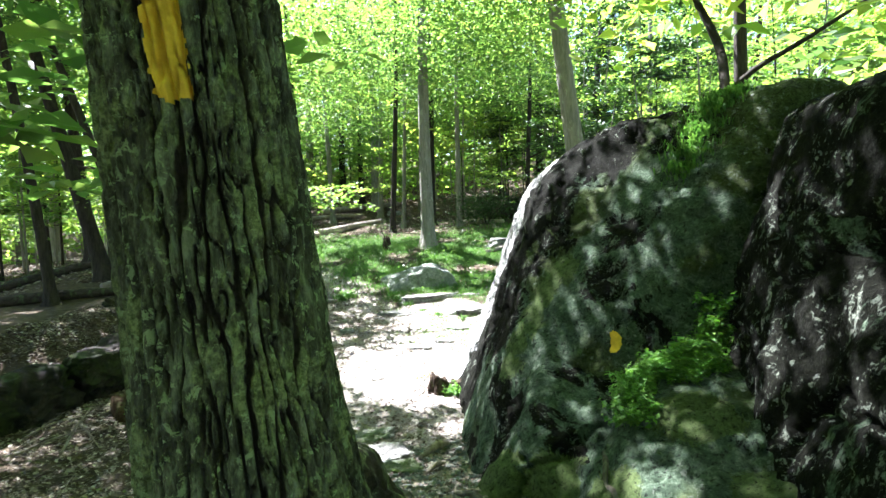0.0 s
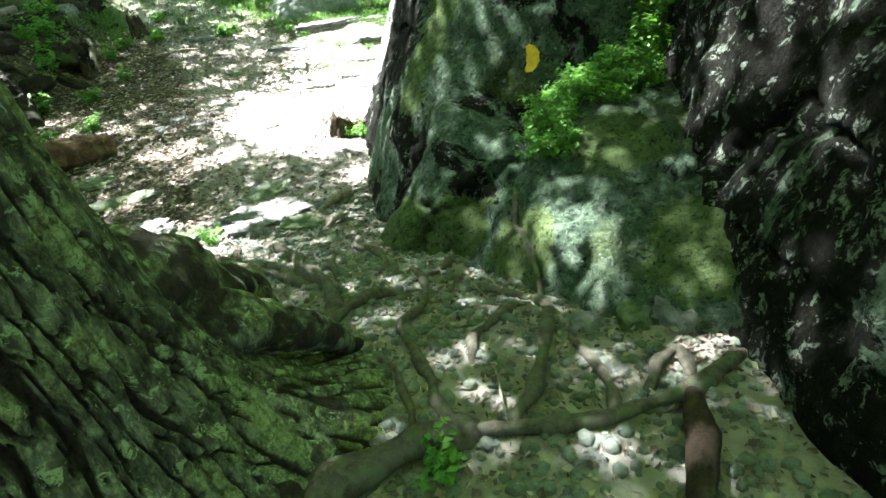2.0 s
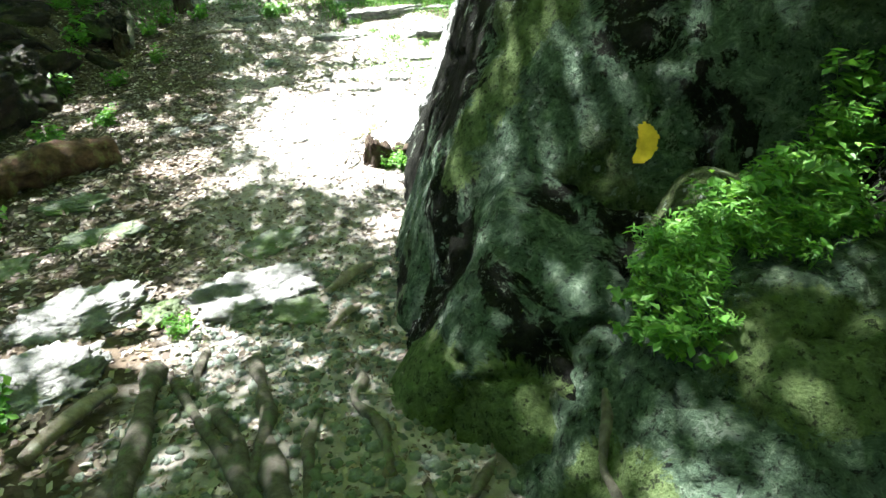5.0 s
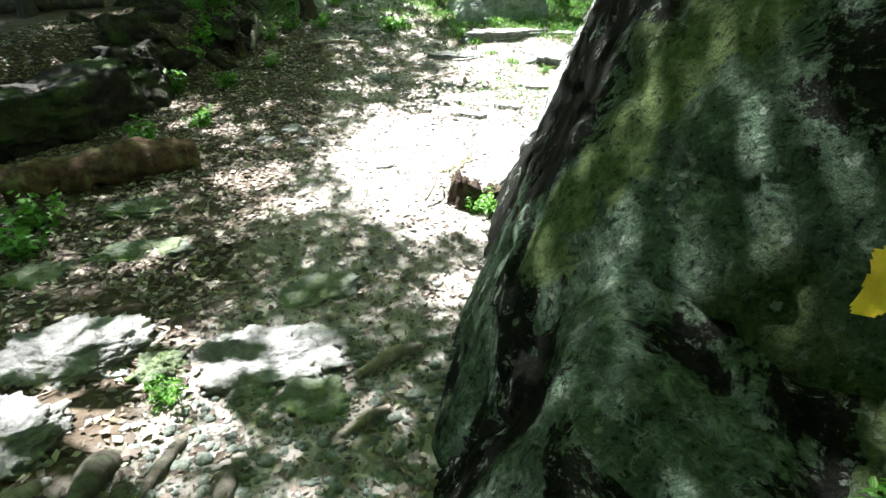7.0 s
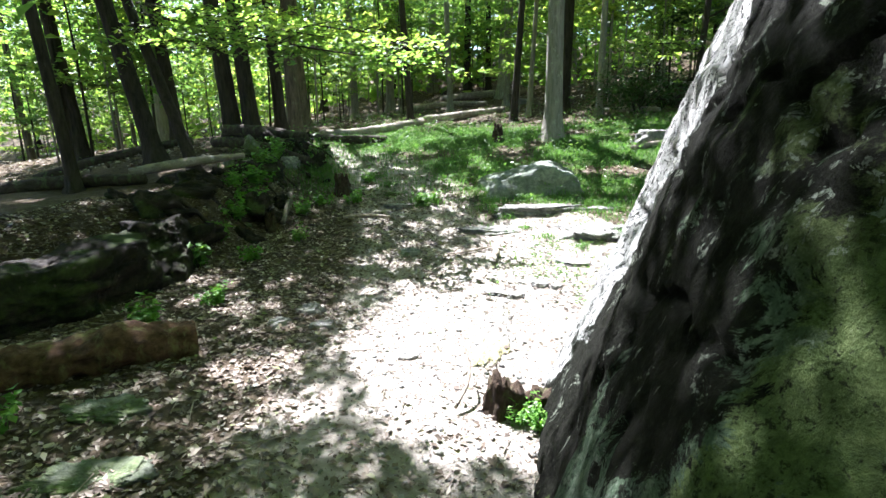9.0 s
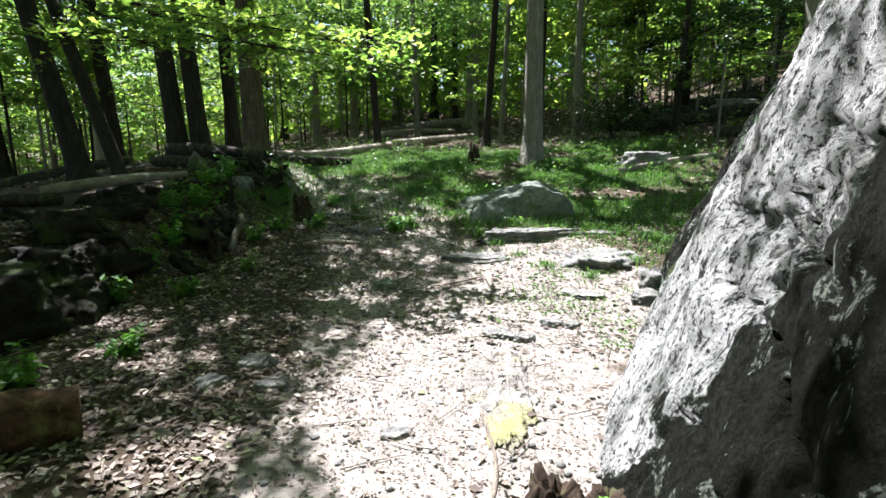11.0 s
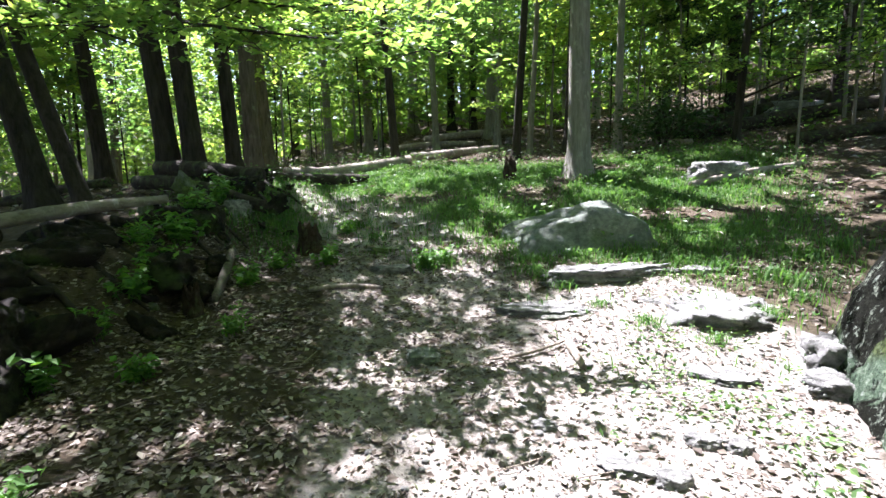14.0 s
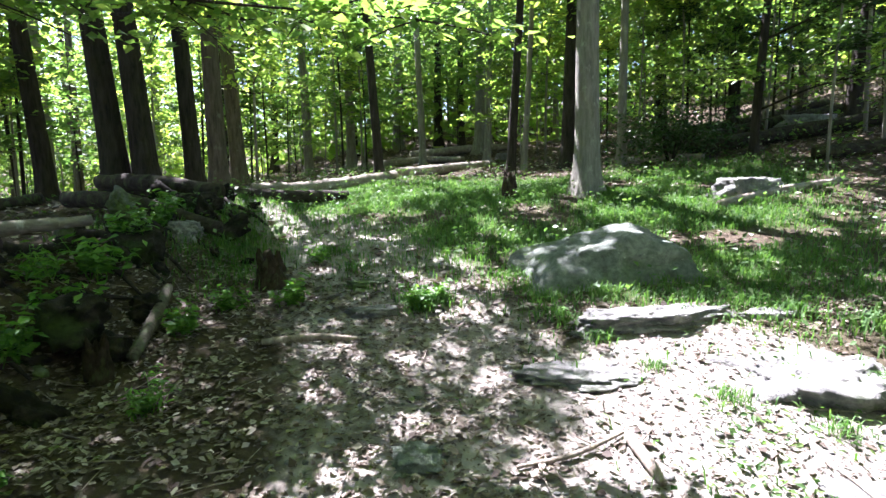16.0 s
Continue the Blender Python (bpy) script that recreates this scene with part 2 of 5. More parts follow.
    L.new(vo.outputs["Distance"], sp.inputs[0])
    L.new(noise_node(N, L, 20, 4, 0.7, co), sp.inputs[1])
    spots = N.new("ShaderNodeMath")
    spots.operation = "MULTIPLY"
    L.new(ramp(N, L, sp.outputs[0], [(0.58, (1.0,)), (0.63, (0.0,))]), spots.inputs[0])
    L.new(ramp(N, L, noise_node(N, L, 2.1, 3, 0.5, co), [(0.43, (0.0,)), (0.50, (1.0,))]), spots.inputs[1])
    c = mixc(N, L, spots.outputs[0], c, (0.22, 0.25, 0.21))
    flake = N.new("ShaderNodeMath")
    flake.operation = "MULTIPLY"
    L.new(ramp(N, L, noise_node(N, L, 19, 9, 0.72, co, 0.6), [(0.575, (0.0,)), (0.59, (0.9,))]), flake.inputs[0])
    L.new(ramp(N, L, noise_node(N, L, 2.6, 5, 0.6, co), [(0.44, (0.0,)), (0.52, (1.0,))]), flake.inputs[1])
    c = mixc(N, L, flake.outputs[0], c, (0.16, 0.19, 0.15))
    for p, r in olives:
        c = mixc(N, L, blot(p, r, 0.55), c, moss_film)
    # shade beside the sunlit rim, painted as a band of black crust
    if shade_belt:
        near = N.new("ShaderNodeMath")
        near.operation = "SUBTRACT"
        near.use_clamp = True
        L.new(ramp(N, L, e2.outputs[0], [(0.0, (0.0,)), (0.04, (1.0,))]), near.inputs[0])
        L.new(far_end, near.inputs[1])
        c = mixc(N, L, near.outputs[0], c, crust)
    for p, r in patches:
        c = mixc(N, L, blot(p, r), c, crust)
    pits = ramp(N, L, noise_node(N, L, 36, 6, 0.72, co, 0.3), [(0.575, (0.0,)), (0.60, (0.75,))])
    c = mixc(N, L, pits, c, (0.014, 0.015, 0.012))
    L.new(c, b.inputs["Base Color"])
    h = N.new("ShaderNodeMath")
    h.operation = "MULTIPLY_ADD"
    L.new(noise_node(N, L, 8, 12, 0.75, co), h.inputs[0])
    h.inputs[1].default_value = 2.0
    L.new(noise_node(N, L, 45, 6, 0.75, co), h.inputs[2])
    bump(N, L, h.outputs[0], b, 1.0, 0.045)
    return m


def bark_material(name, dark, light, lichen, amount=0.6, fine=1.0, grain=(1, 1, 0.16)):
    m, N, L, b = material(name, 0.92, 0.15)
    co = N.new("ShaderNodeTexCoord").outputs["Object"]
    c = ramp(N, L, noise_node(N, L, 14 * fine, 7, 0.7, co, 0.3, grain), [(0.32, dark), (0.68, light)])
    li = ramp(N, L, noise_node(N, L, 7 * fine, 7, 0.7, co, 0.2, (1, 1, 0.5)), [(amount - 0.05, (0.0,)), (amount + 0.06, (1.0,))])
    c = mixc(N, L, li, c, lichen)
    L.new(c, b.inputs["Base Color"])
    h = N.new("ShaderNodeMath")
    h.operation = "ADD"
    L.new(noise_node(N, L, 22 * fine, 8, 0.7, co, 0.3, grain), h.inputs[0])
    L.new(noise_node(N, L, 80 * fine, 4, 0.7, co), h.inputs[1])
    bump(N, L, h.outputs[0], b, 0.8, 0.02)
    return m


def ridged_bark():
    """Deeply furrowed bark: furrow shade painted near black, grey-green lichen on the plates."""
    m, N, L, b = material("ridged_bark", 0.92, 0.12)
    co = N.new("ShaderNodeTexCoord").outputs["Object"]
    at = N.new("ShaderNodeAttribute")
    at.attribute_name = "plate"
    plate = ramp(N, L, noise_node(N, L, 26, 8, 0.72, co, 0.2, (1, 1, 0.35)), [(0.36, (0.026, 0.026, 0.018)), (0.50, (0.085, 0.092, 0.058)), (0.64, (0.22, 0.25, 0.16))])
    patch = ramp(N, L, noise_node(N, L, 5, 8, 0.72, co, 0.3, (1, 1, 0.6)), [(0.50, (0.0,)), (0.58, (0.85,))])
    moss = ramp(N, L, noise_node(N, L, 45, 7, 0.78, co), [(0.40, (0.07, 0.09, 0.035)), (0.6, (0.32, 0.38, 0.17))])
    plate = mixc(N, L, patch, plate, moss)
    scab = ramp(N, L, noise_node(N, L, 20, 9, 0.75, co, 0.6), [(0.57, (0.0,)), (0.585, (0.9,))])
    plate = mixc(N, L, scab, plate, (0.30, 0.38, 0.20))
    # furrows take a near-black colour, their shade painted by the plate value
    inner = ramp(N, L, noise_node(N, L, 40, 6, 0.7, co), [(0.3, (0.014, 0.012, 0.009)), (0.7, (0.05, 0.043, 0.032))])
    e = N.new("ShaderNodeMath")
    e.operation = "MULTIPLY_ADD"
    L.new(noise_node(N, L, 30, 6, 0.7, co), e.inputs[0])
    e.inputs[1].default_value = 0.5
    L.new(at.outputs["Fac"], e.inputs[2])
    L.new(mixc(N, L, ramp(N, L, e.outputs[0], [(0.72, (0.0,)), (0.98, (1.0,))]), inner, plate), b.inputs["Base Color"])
    h = N.new("ShaderNodeMath")
    h.operation = "ADD"
    L.new(noise_node(N, L, 22, 8, 0.7, co, 0.3, (1, 1, 0.3)), h.inputs[0])
    L.new(noise_node(N, L, 90, 4, 0.7, co), h.inputs[1])
    bump(N, L, h.outputs[0], b, 1.0, 0.02)
    return m


def leaf_material(name, stops, glow, share=0.5, rough=0.5, vary=False):
    """Thin leaves: part of the light goes through, tinted; each leaf differs a little."""
    m, N, L, b = material(name, rough, 0.3)
    geo = N.new("ShaderNodeNewGeometry").outputs["Random Per Island"]
    c = ramp(N, L, geo, stops)
    if vary:
        info = N.new("ShaderNodeObjectInfo")
        tone = ramp(N, L, info.outputs["Random"], [(0.0, (0.55, 0.62, 0.7)), (0.35, (0.85, 0.88, 0.9)), (0.7, (1.1, 1.05, 0.9)), (1.0, (1.5, 1.3, 1.05))])
        tm = N.new("ShaderNodeMix")
        tm.data_type, tm.blend_type = "RGBA", "MULTIPLY"
        tm.inputs[0].default_value = 1.0
        L.new(c, tm.inputs[6])
        L.new(tone, tm.inputs[7])
        c = tm.outputs[2]
    L.new(c, b.inputs["Base Color"])
    tr = N.new("ShaderNodeBsdfTranslucent")
    mul = N.new("ShaderNodeMix")
    mul.data_type, mul.blend_type = "RGBA", "MULTIPLY"
    mul.inputs[0].default_value = 1.0
    mul.inputs[7].default_value = (*glow, 1)
    L.new(c, mul.inputs[6])
    L.new(mul.outputs[2], tr.inputs[0])
    mx = N.new("ShaderNodeMixShader")
    mx.inputs[0].default_value = share
    L.new(b.outputs[0], mx.inputs[1])
    L.new(tr.outputs[0], mx.inputs[2])
    L.new(mx.outputs[0], N["Material Output"].inputs[0])
    return m


def flat_material(name, c1, c2, scale, rough=0.85, strength=0.6, dist=0.01):
    m, N, L, b = material(name, rough, 0.2)
    co = N.new("ShaderNodeTexCoord").outputs["Object"]
    n = noise_node(N, L, scale, 7, 0.7, co)
    L.new(ramp(N, L, n, [(0.3, c1), (0.7, c2)]), b.inputs["Base Color"])
    bump(N, L, noise_node(N, L, scale * 3, 6, 0.7, co), b, strength, dist)
    return m


def ground_material():
    """Trodden dirt along the trail, dark leaf mould beside it, soil under the grass."""
    m, N, L, b = material("forest_floor", 0.95, 0.1)
    co = N.new("ShaderNodeTexCoord").outputs["Object"]
    at = N.new("ShaderNodeAttribute")
    at.attribute_name = "trail"
    gr = N.new("ShaderNodeAttribute")
    gr.attribute_name = "green"
    dirt = ramp(N, L, noise_node(N, L, 5, 9, 0.7, co), [(0.3, (0.18, 0.16, 0.135)), (0.55, (0.31, 0.285, 0.25)), (0.75, (0.43, 0.405, 0.365))])
    mould = ramp(N, L, noise_node(N, L, 9, 9, 0.75, co), [(0.3, (0.032, 0.025, 0.017)), (0.55, (0.085, 0.066, 0.045)), (0.75, (0.16, 0.128, 0.09))])
    soil = ramp(N, L, noise_node(N, L, 7, 8, 0.7, co), [(0.3, (0.03, 0.05, 0.015)), (0.7, (0.09, 0.12, 0.04))])
    edge = N.new("ShaderNodeMath")
    edge.operation = "ADD"
    L.new(at.outputs["Fac"], edge.inputs[0])
    L.new(ramp(N, L, noise_node(N, L, 3, 6, 0.7, co), [(0.3, (0.0,)), (0.7, (0.6,))]), edge.inputs[1])
    c = mixc(N, L, ramp(N, L, edge.outputs[0], [(0.45, (0.0,)), (0.85, (1.0,))]), mould, dirt)
    c = mixc(N, L, gr.outputs["Fac"], c, soil)
    L.new(c, b.inputs["Base Color"])
    h = N.new("ShaderNodeMath")
    h.operation = "ADD"
    L.new(noise_node(N, L, 18, 9, 0.75, co), h.inputs[0])
    L.new(noise_node(N, L, 90, 5, 0.7, co), h.inputs[1])
    bump(N, L, h.outputs[0], b, 0.8, 0.03)
    return m


GREEN = [(0.0, (0.042, 0.092, 0.03)), (0.5, (0.075, 0.14, 0.045)), (1.0, (0.12, 0.175, 0.058))]
FRESH = [(0.0, (0.075, 0.15, 0.042)), (0.5, (0.12, 0.205, 0.056)), (1.0, (0.19, 0.26, 0.075))]
M_GROUND = ground_material()
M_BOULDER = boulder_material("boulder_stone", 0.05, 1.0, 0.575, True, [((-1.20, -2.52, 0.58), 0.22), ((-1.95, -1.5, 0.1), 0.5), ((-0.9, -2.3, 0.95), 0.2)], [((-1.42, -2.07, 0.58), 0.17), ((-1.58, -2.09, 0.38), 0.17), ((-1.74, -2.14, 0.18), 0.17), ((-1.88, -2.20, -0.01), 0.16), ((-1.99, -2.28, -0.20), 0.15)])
M_FOOT = boulder_material("foot_stone", 4.0, 1.0, 0.48, False, [((-0.47, 0.98, 0.95), 0.48), ((-0.66, 0.2, 0.40), 0.26)], [((-0.85, -0.4, 0.1), 0.30), ((-0.45, -0.75, 0.2), 0.30)])
M_GROWN = boulder_material("mossed_stone", 4.0, 1.0, 0.57)
M_LEDGE = boulder_material("olive_mossed_stone", 4.0, 1.0, 0.62, False, (), [((-0.75, -0.2, 0.2), 0.22), ((0.0, -0.75, 0.35), 0.30), ((-0.1, 0.0, 0.55), 0.25)])
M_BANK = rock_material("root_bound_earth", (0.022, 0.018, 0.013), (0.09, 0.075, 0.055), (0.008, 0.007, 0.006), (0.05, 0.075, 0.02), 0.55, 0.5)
M_YROCK = rock_material("yellow_mossed_stone", (0.27, 0.26, 0.225), (0.42, 0.41, 0.36), (0.14, 0.13, 0.10), (0.34, 0.33, 0.14), 0.58, 0.62)
M_BOULDER_B = boulder_material("crusted_boulder_stone", 5.0, 1.0, 0.39)
M_BOULDER_C = boulder_material("dark_boulder_stone", 4.0, 1.0, 0.42)
M_ROCK = rock_material("field_stone", (0.26, 0.26, 0.24), (0.46, 0.46, 0.41), (0.07, 0.07, 0.06), (0.12, 0.16, 0.07), 0.62, 0.66)
M_MOSSROCK = rock_material("mossy_stone", (0.19, 0.21, 0.17), (0.38, 0.40, 0.33), (0.05, 0.055, 0.045), (0.12, 0.17, 0.055), 0.46, 0.64)
M_RIDGED = ridged_bark()
M_GREYGREEN = rock_material("grey_green_stone", (0.20, 0.23, 0.19), (0.34, 0.37, 0.31), (0.09, 0.10, 0.08), (0.15, 0.19, 0.11), 0.60, 0.66)
M_BARK_BIG = bark_material("root_ridge_bark", (0.030, 0.028, 0.020), (0.13, 0.13, 0.095), (0.19, 0.22, 0.12), 0.58, 1.2)
M_BARK_DARK = bark_material("dark_bark", (0.014, 0.012, 0.010), (0.055, 0.047, 0.038), (0.09, 0.10, 0.07), 0.68)
M_BARK_GREY = bark_material("grey_bark", (0.12, 0.115, 0.095), (0.26, 0.25, 0.21), (0.30, 0.31, 0.25), 0.6)
M_BARK_BROWN = bark_material("brown_bark", (0.045, 0.038, 0.028), (0.15, 0.13, 0.095), (0.17, 0.18, 0.12), 0.62)
M_ROOT = bark_material("root_bark", (0.055, 0.048, 0.036), (0.16, 0.145, 0.115), (0.12, 0.145, 0.085), 0.57, 2.0)
M_DEADWOOD = bark_material("dead_wood", (0.16, 0.13, 0.10), (0.38, 0.33, 0.27), (0.45, 0.42, 0.36), 0.62, 1.5)
M_ROTTEN = bark_material("rotten_wood", (0.024, 0.014, 0.009), (0.13, 0.076, 0.045), (0.13, 0.12, 0.055), 0.56, 1.2, (0.7, 0.7, 1.0))
M_STUMP = bark_material("stump_wood", (0.014, 0.010, 0.007), (0.065, 0.045, 0.030), (0.07, 0.075, 0.035), 0.58, 1.6, (0.8, 0.8, 0.5))
M_LOG_DARK = bark_material("dark_log_bark", (0.014, 0.012, 0.010), (0.07, 0.058, 0.045), (0.07, 0.09, 0.04), 0.58, 0.9, (0.5, 0.5, 1.0))
M_LOG_PALE = bark_material("bleached_log", (0.16, 0.135, 0.105), (0.36, 0.32, 0.27), (0.45, 0.42, 0.37), 0.6, 0.9, (0.4, 0.4, 1.0))
M_LEAF = leaf_material("canopy_leaf", GREEN, (2.7, 2.75, 1.35), 0.5, 0.5, True)
M_FRESH = leaf_material("young_leaf", FRESH, (2.7, 2.65, 1.3), 0.5, 0.5, True)
M_GRASS = leaf_material("grass_blade", [(0.0, (0.042, 0.105, 0.026)), (0.5, (0.068, 0.15, 0.036)), (1.0, (0.11, 0.195, 0.052))], (1.5, 1.7, 0.8), 0.35, 0.6)
M_WEED = leaf_material("weed_leaf", GREEN, (1.5, 1.8, 0.8), 0.4)
M_FERN = leaf_material("herb_leaf", [(0.0, (0.055, 0.14, 0.022)), (0.5, (0.085, 0.21, 0.032)), (1.0, (0.15, 0.28, 0.05))], (1.5, 1.7, 0.7), 0.35)
M_LITTER = leaf_material("leaf_litter", [(0.0, (0.045, 0.033, 0.024)), (0.35, (0.11, 0.088, 0.066)), (0.7, (0.21, 0.175, 0.14)), (0.93, (0.40, 0.36, 0.31)), (1.0, (0.12, 0.15, 0.05))], (1.0, 0.9, 0.7), 0.15, 0.75)
M_YELLOW = flat_material("yellow_paint", (0.50, 0.30, 0.02), (0.72, 0.47, 0.03), 22, 0.7, 0.5)
M_EARTH = flat_material("bank_earth", (0.010, 0.009, 0.007), (0.05, 0.042, 0.03), 8, 0.95, 0.9, 0.05)


# ---- ground ----
def height(x, y):
    """Lie of the land: a short drop past the big tree, a hollow, then the rising hill."""
    x, y = np.asarray(x, float), np.asarray(y, float)
    z = np.interp(y, [-200, -4, 1.2, 2.3, 3.2, 4.4, 5.6, 9.2, 11.0, 12.6, 14, 16, 18.3, 22.8, 30, 36, 60, 110, 300],
                  [-4, 0.1, 0.0, -0.14, -0.34, -0.64, -0.78, -0.82, -0.70, -0.46, -0.24, 0.10, 0.58, 1.08, 1.6, 2.5, 7, 15, 24])
    far = smooth(13, 30, y)
    z = z + far * np.clip(x + 1, 0, 60) * 0.14 + smooth(2, 20, x) * smooth(0, 14, y) * 1.2
    z = z - smooth(6, 30, -x) * far * 2.2 - smooth(9, 40, -x) * 1.6
    # earth bank that holds the tree group beside the trail
    d = -x - (4.3 + 0.12 * (y - 8.5) + 0.7 * smooth(11, 9, y))
    z = z + smooth(0.0, 1.3, d) * smooth(6.2, 8.5, y) * smooth(21, 15.5, y) * (0.85 - 0.045 * np.clip(y - 9, 0, 20)) * smooth(9, 4, d)
    z = z + smooth(1.2, 3.0, -x) * smooth(5.5, 1.0, y) * (-0.25)
    z = z + (fbm2(x, y, 0.35, 3, 2) - 0.5) * 0.30 * smooth(2.5, 9, np.hypot(x + 0.3, (y - 7) * 0.45))
    z = z + (fbm2(x, y, 1.4, 4, 3) - 0.5) * 0.10 + (fbm2(x, y, 7, 3, 4) - 0.5) * 0.035
    return z


def gz(x, y):
    return float(height(np.array([x]), np.array([y]))[0])


def trail(x, y):
    """1 on the trodden line, 0 off it."""
    c = np.interp(y, [-5, 2, 4.5, 7, 9.5, 12, 14, 16, 19], [0.4, 0.5, -0.3, -0.6, -1.0, -2.2, -3.2, -4.6, -8])
    w = np.interp(y, [-5, 2, 4.5, 7, 9.5, 12, 14.5, 19], [0.8, 0.9, 0.85, 1.15, 1.3, 1.1, 1.4, 1.0])
    line = smooth(1.35, 0.6, np.abs(x - c) / w) * smooth(18.5, 16.0, y)
    return np.maximum(line, smooth(1.2, 0.75, np.hypot((x + 0.15) / 1.15, (y - 11.1) / 2.2)))


def green(x, y):
    """Where grass grows: the clearing past the hollow, and round the sunlit stones."""
    a = smooth(12.2, 14.5, y + 0.12 * x) * smooth(23, 18.5, y) * smooth(-8.0, -5.5, x) * smooth(3.2, 0.6, x - 0.25 * (y - 14))
    b = smooth(1.6, 0.6, np.hypot((x - 0.1) / 1.6, (y - 12.3) / 1.5)) * 0.13
    return np.clip(np.maximum(a, b) * (1 - 0.85 * trail(x, y)) * smooth(0.25, 0.5, fbm2(x, y, 0.9, 3, 9)), 0, 1)


def spread(a, b, step, out):
    """Even steps from a to b, then wider and wider ones out to a distance."""
    mid = np.arange(a, b + 1e-6, step)
    tail, s, p = [], step, 0.0
    while p < out:
        s *= 1.13
        p += s
        tail.append(p)
    tail = np.array(tail)
    return np.concatenate([a - tail[::-1], mid, b + tail])


gx, gy = spread(-6.5, 2.6, 0.055, 220), spread(-0.5, 14.5, 0.06, 300)
GX, GY = np.meshgrid(gx, gy)
ground_me = mesh_np("ground", np.stack([GX, GY, height(GX, GY)], -1).reshape(-1, 3), grid_faces(len(gy), len(gx)), M_GROUND)
for key, values in (("trail", trail(GX, GY)), ("green", green(GX, GY))):
    ground_me.attributes.new(key, "FLOAT", "POINT").data.foreach_set("value", values.ravel().astype(np.float32))
ground = tagged(new("ground", ground_me), "brown dirt trail through leaf litter and grass", "ground", kind="structure")


# ---- stones ----
def ico(level):
    bm = bmesh.new()
    bmesh.ops.create_icosphere(bm, subdivisions=level, radius=1)
    v = np.array([k.co[:] for k in bm.verts])
    f = np.array([[k.index for k in q.verts] for q in bm.faces])
    bm.free()
    return v, f


ICO = {k: ico(k) for k in (1, 2, 3, 4, 5, 6, 7)}


def planed(level, planes, rough=0.06, seed=0, power=9.0, stretch=(1, 1, 1), cracks=0.0):
    """A stone bounded by planes (normal, distance from its middle), its edges worn round."""
    d, f = ICO[level]
    d = unit(d * np.array(stretch))
    inv = 0
    for n, h in planes:
        n = np.array(n, float) / np.linalg.norm(n)
        inv = inv + np.clip(d @ n, 1e-4, None) ** power / h ** power
    r = inv ** (-1 / power)
    v = d * r[:, None]
    size = np.median(r)
    k = (fbm(v, 1.1 / size, 4, seed) - 0.5) * 2 * rough * 2 + (fbm(v, 4.5 / size, 4, seed + 3) - 0.5) * rough
    k = k - np.abs(fbm(v, 1.6 / size, 4, seed + 5) - 0.5) * rough * 1.2
    if cracks:
        c = np.abs(fbm(v * np.array([1, 1, 1.8]), 1.3, 4, seed + 9) - 0.5)
        k = k - cracks * smooth(0.03, 0.0, c) / size
        k = k + (fbm(v, 10, 5, seed + 11) - 0.5) * 0.07 / size + (fbm(v * np.array([1, 0.6, 0.5]), 3.2, 4, seed + 12) - 0.5) * 0.11 / size
    return v + d * (k * size)[:, None], f


def stone(name, x, y, sx, sy, sz, label, mat=None, turn=0.0, seed=0, sunk=0.3, level=4, flat=1.0, lean=(0, 0), faces=None, rough=0.10, ragged=0.0):
    """A loose field stone: a random worn polyhedron, sunk a little into the ground."""
    rng = np.random.default_rng(seed + 50)
    planes = [((0, 0, 1), 0.8 * flat), ((0, 0, -1), 0.9)]
    for k in range(7):
        a = 2 * math.pi * (k + rng.uniform(-0.3, 0.3)) / 7
        planes.append(((math.cos(a), math.sin(a), rng.uniform(-0.1, 0.55)), rng.uniform(0.75, 1.05)))
    planes = faces or planes
    v, f = planed(level, planes, rough, seed, 26)
    chip = fbm(v * np.array([1, 1, 1.8]), 2.6, 3, seed + 8)
    v = v * (1 - 0.08 * smooth(0.50, 0.55, chip) - 0.04 * smooth(0.40, 0.45, 1 - chip))[:, None]
    v = v + (fbm(v, 9, 4, seed + 13) - 0.5)[:, None] * 0.10 * unit(v)
    if ragged:
        lay = fbm(v * np.array([1, 1, 2.2]), 3.4, 5, seed + 21)
        v = v * (1 + ragged * (np.floor(lay * 9) / 9 - 0.5) + ragged * 0.5 * (fbm(v, 6.0, 5, seed + 22) - 0.5))[:, None]
        v = v + (fbm(v, 17, 4, seed + 23) - 0.5)[:, None] * ragged * 0.16 * unit(v)
    v = v * np.array([sx, sy, sz]) * 0.5
    m = np.array(pose(0, 0, 0, lean[0], lean[1], turn).to_3x3())
    v = v @ m.T
    ob = part_np(name, v, f, mat or M_ROCK)
    ob.location = (x, y, gz(x, y) + sz * (0.5 - sunk))
    return tagged(ob, label, "rock")


# the great boulder beside the trail
BA = np.array([2.5, 7.0, 0.4])


def offset(n, p, c):
    n = np.array(n, float) / np.linalg.norm(n)
    return n, float(n @ (np.array(p) - c))


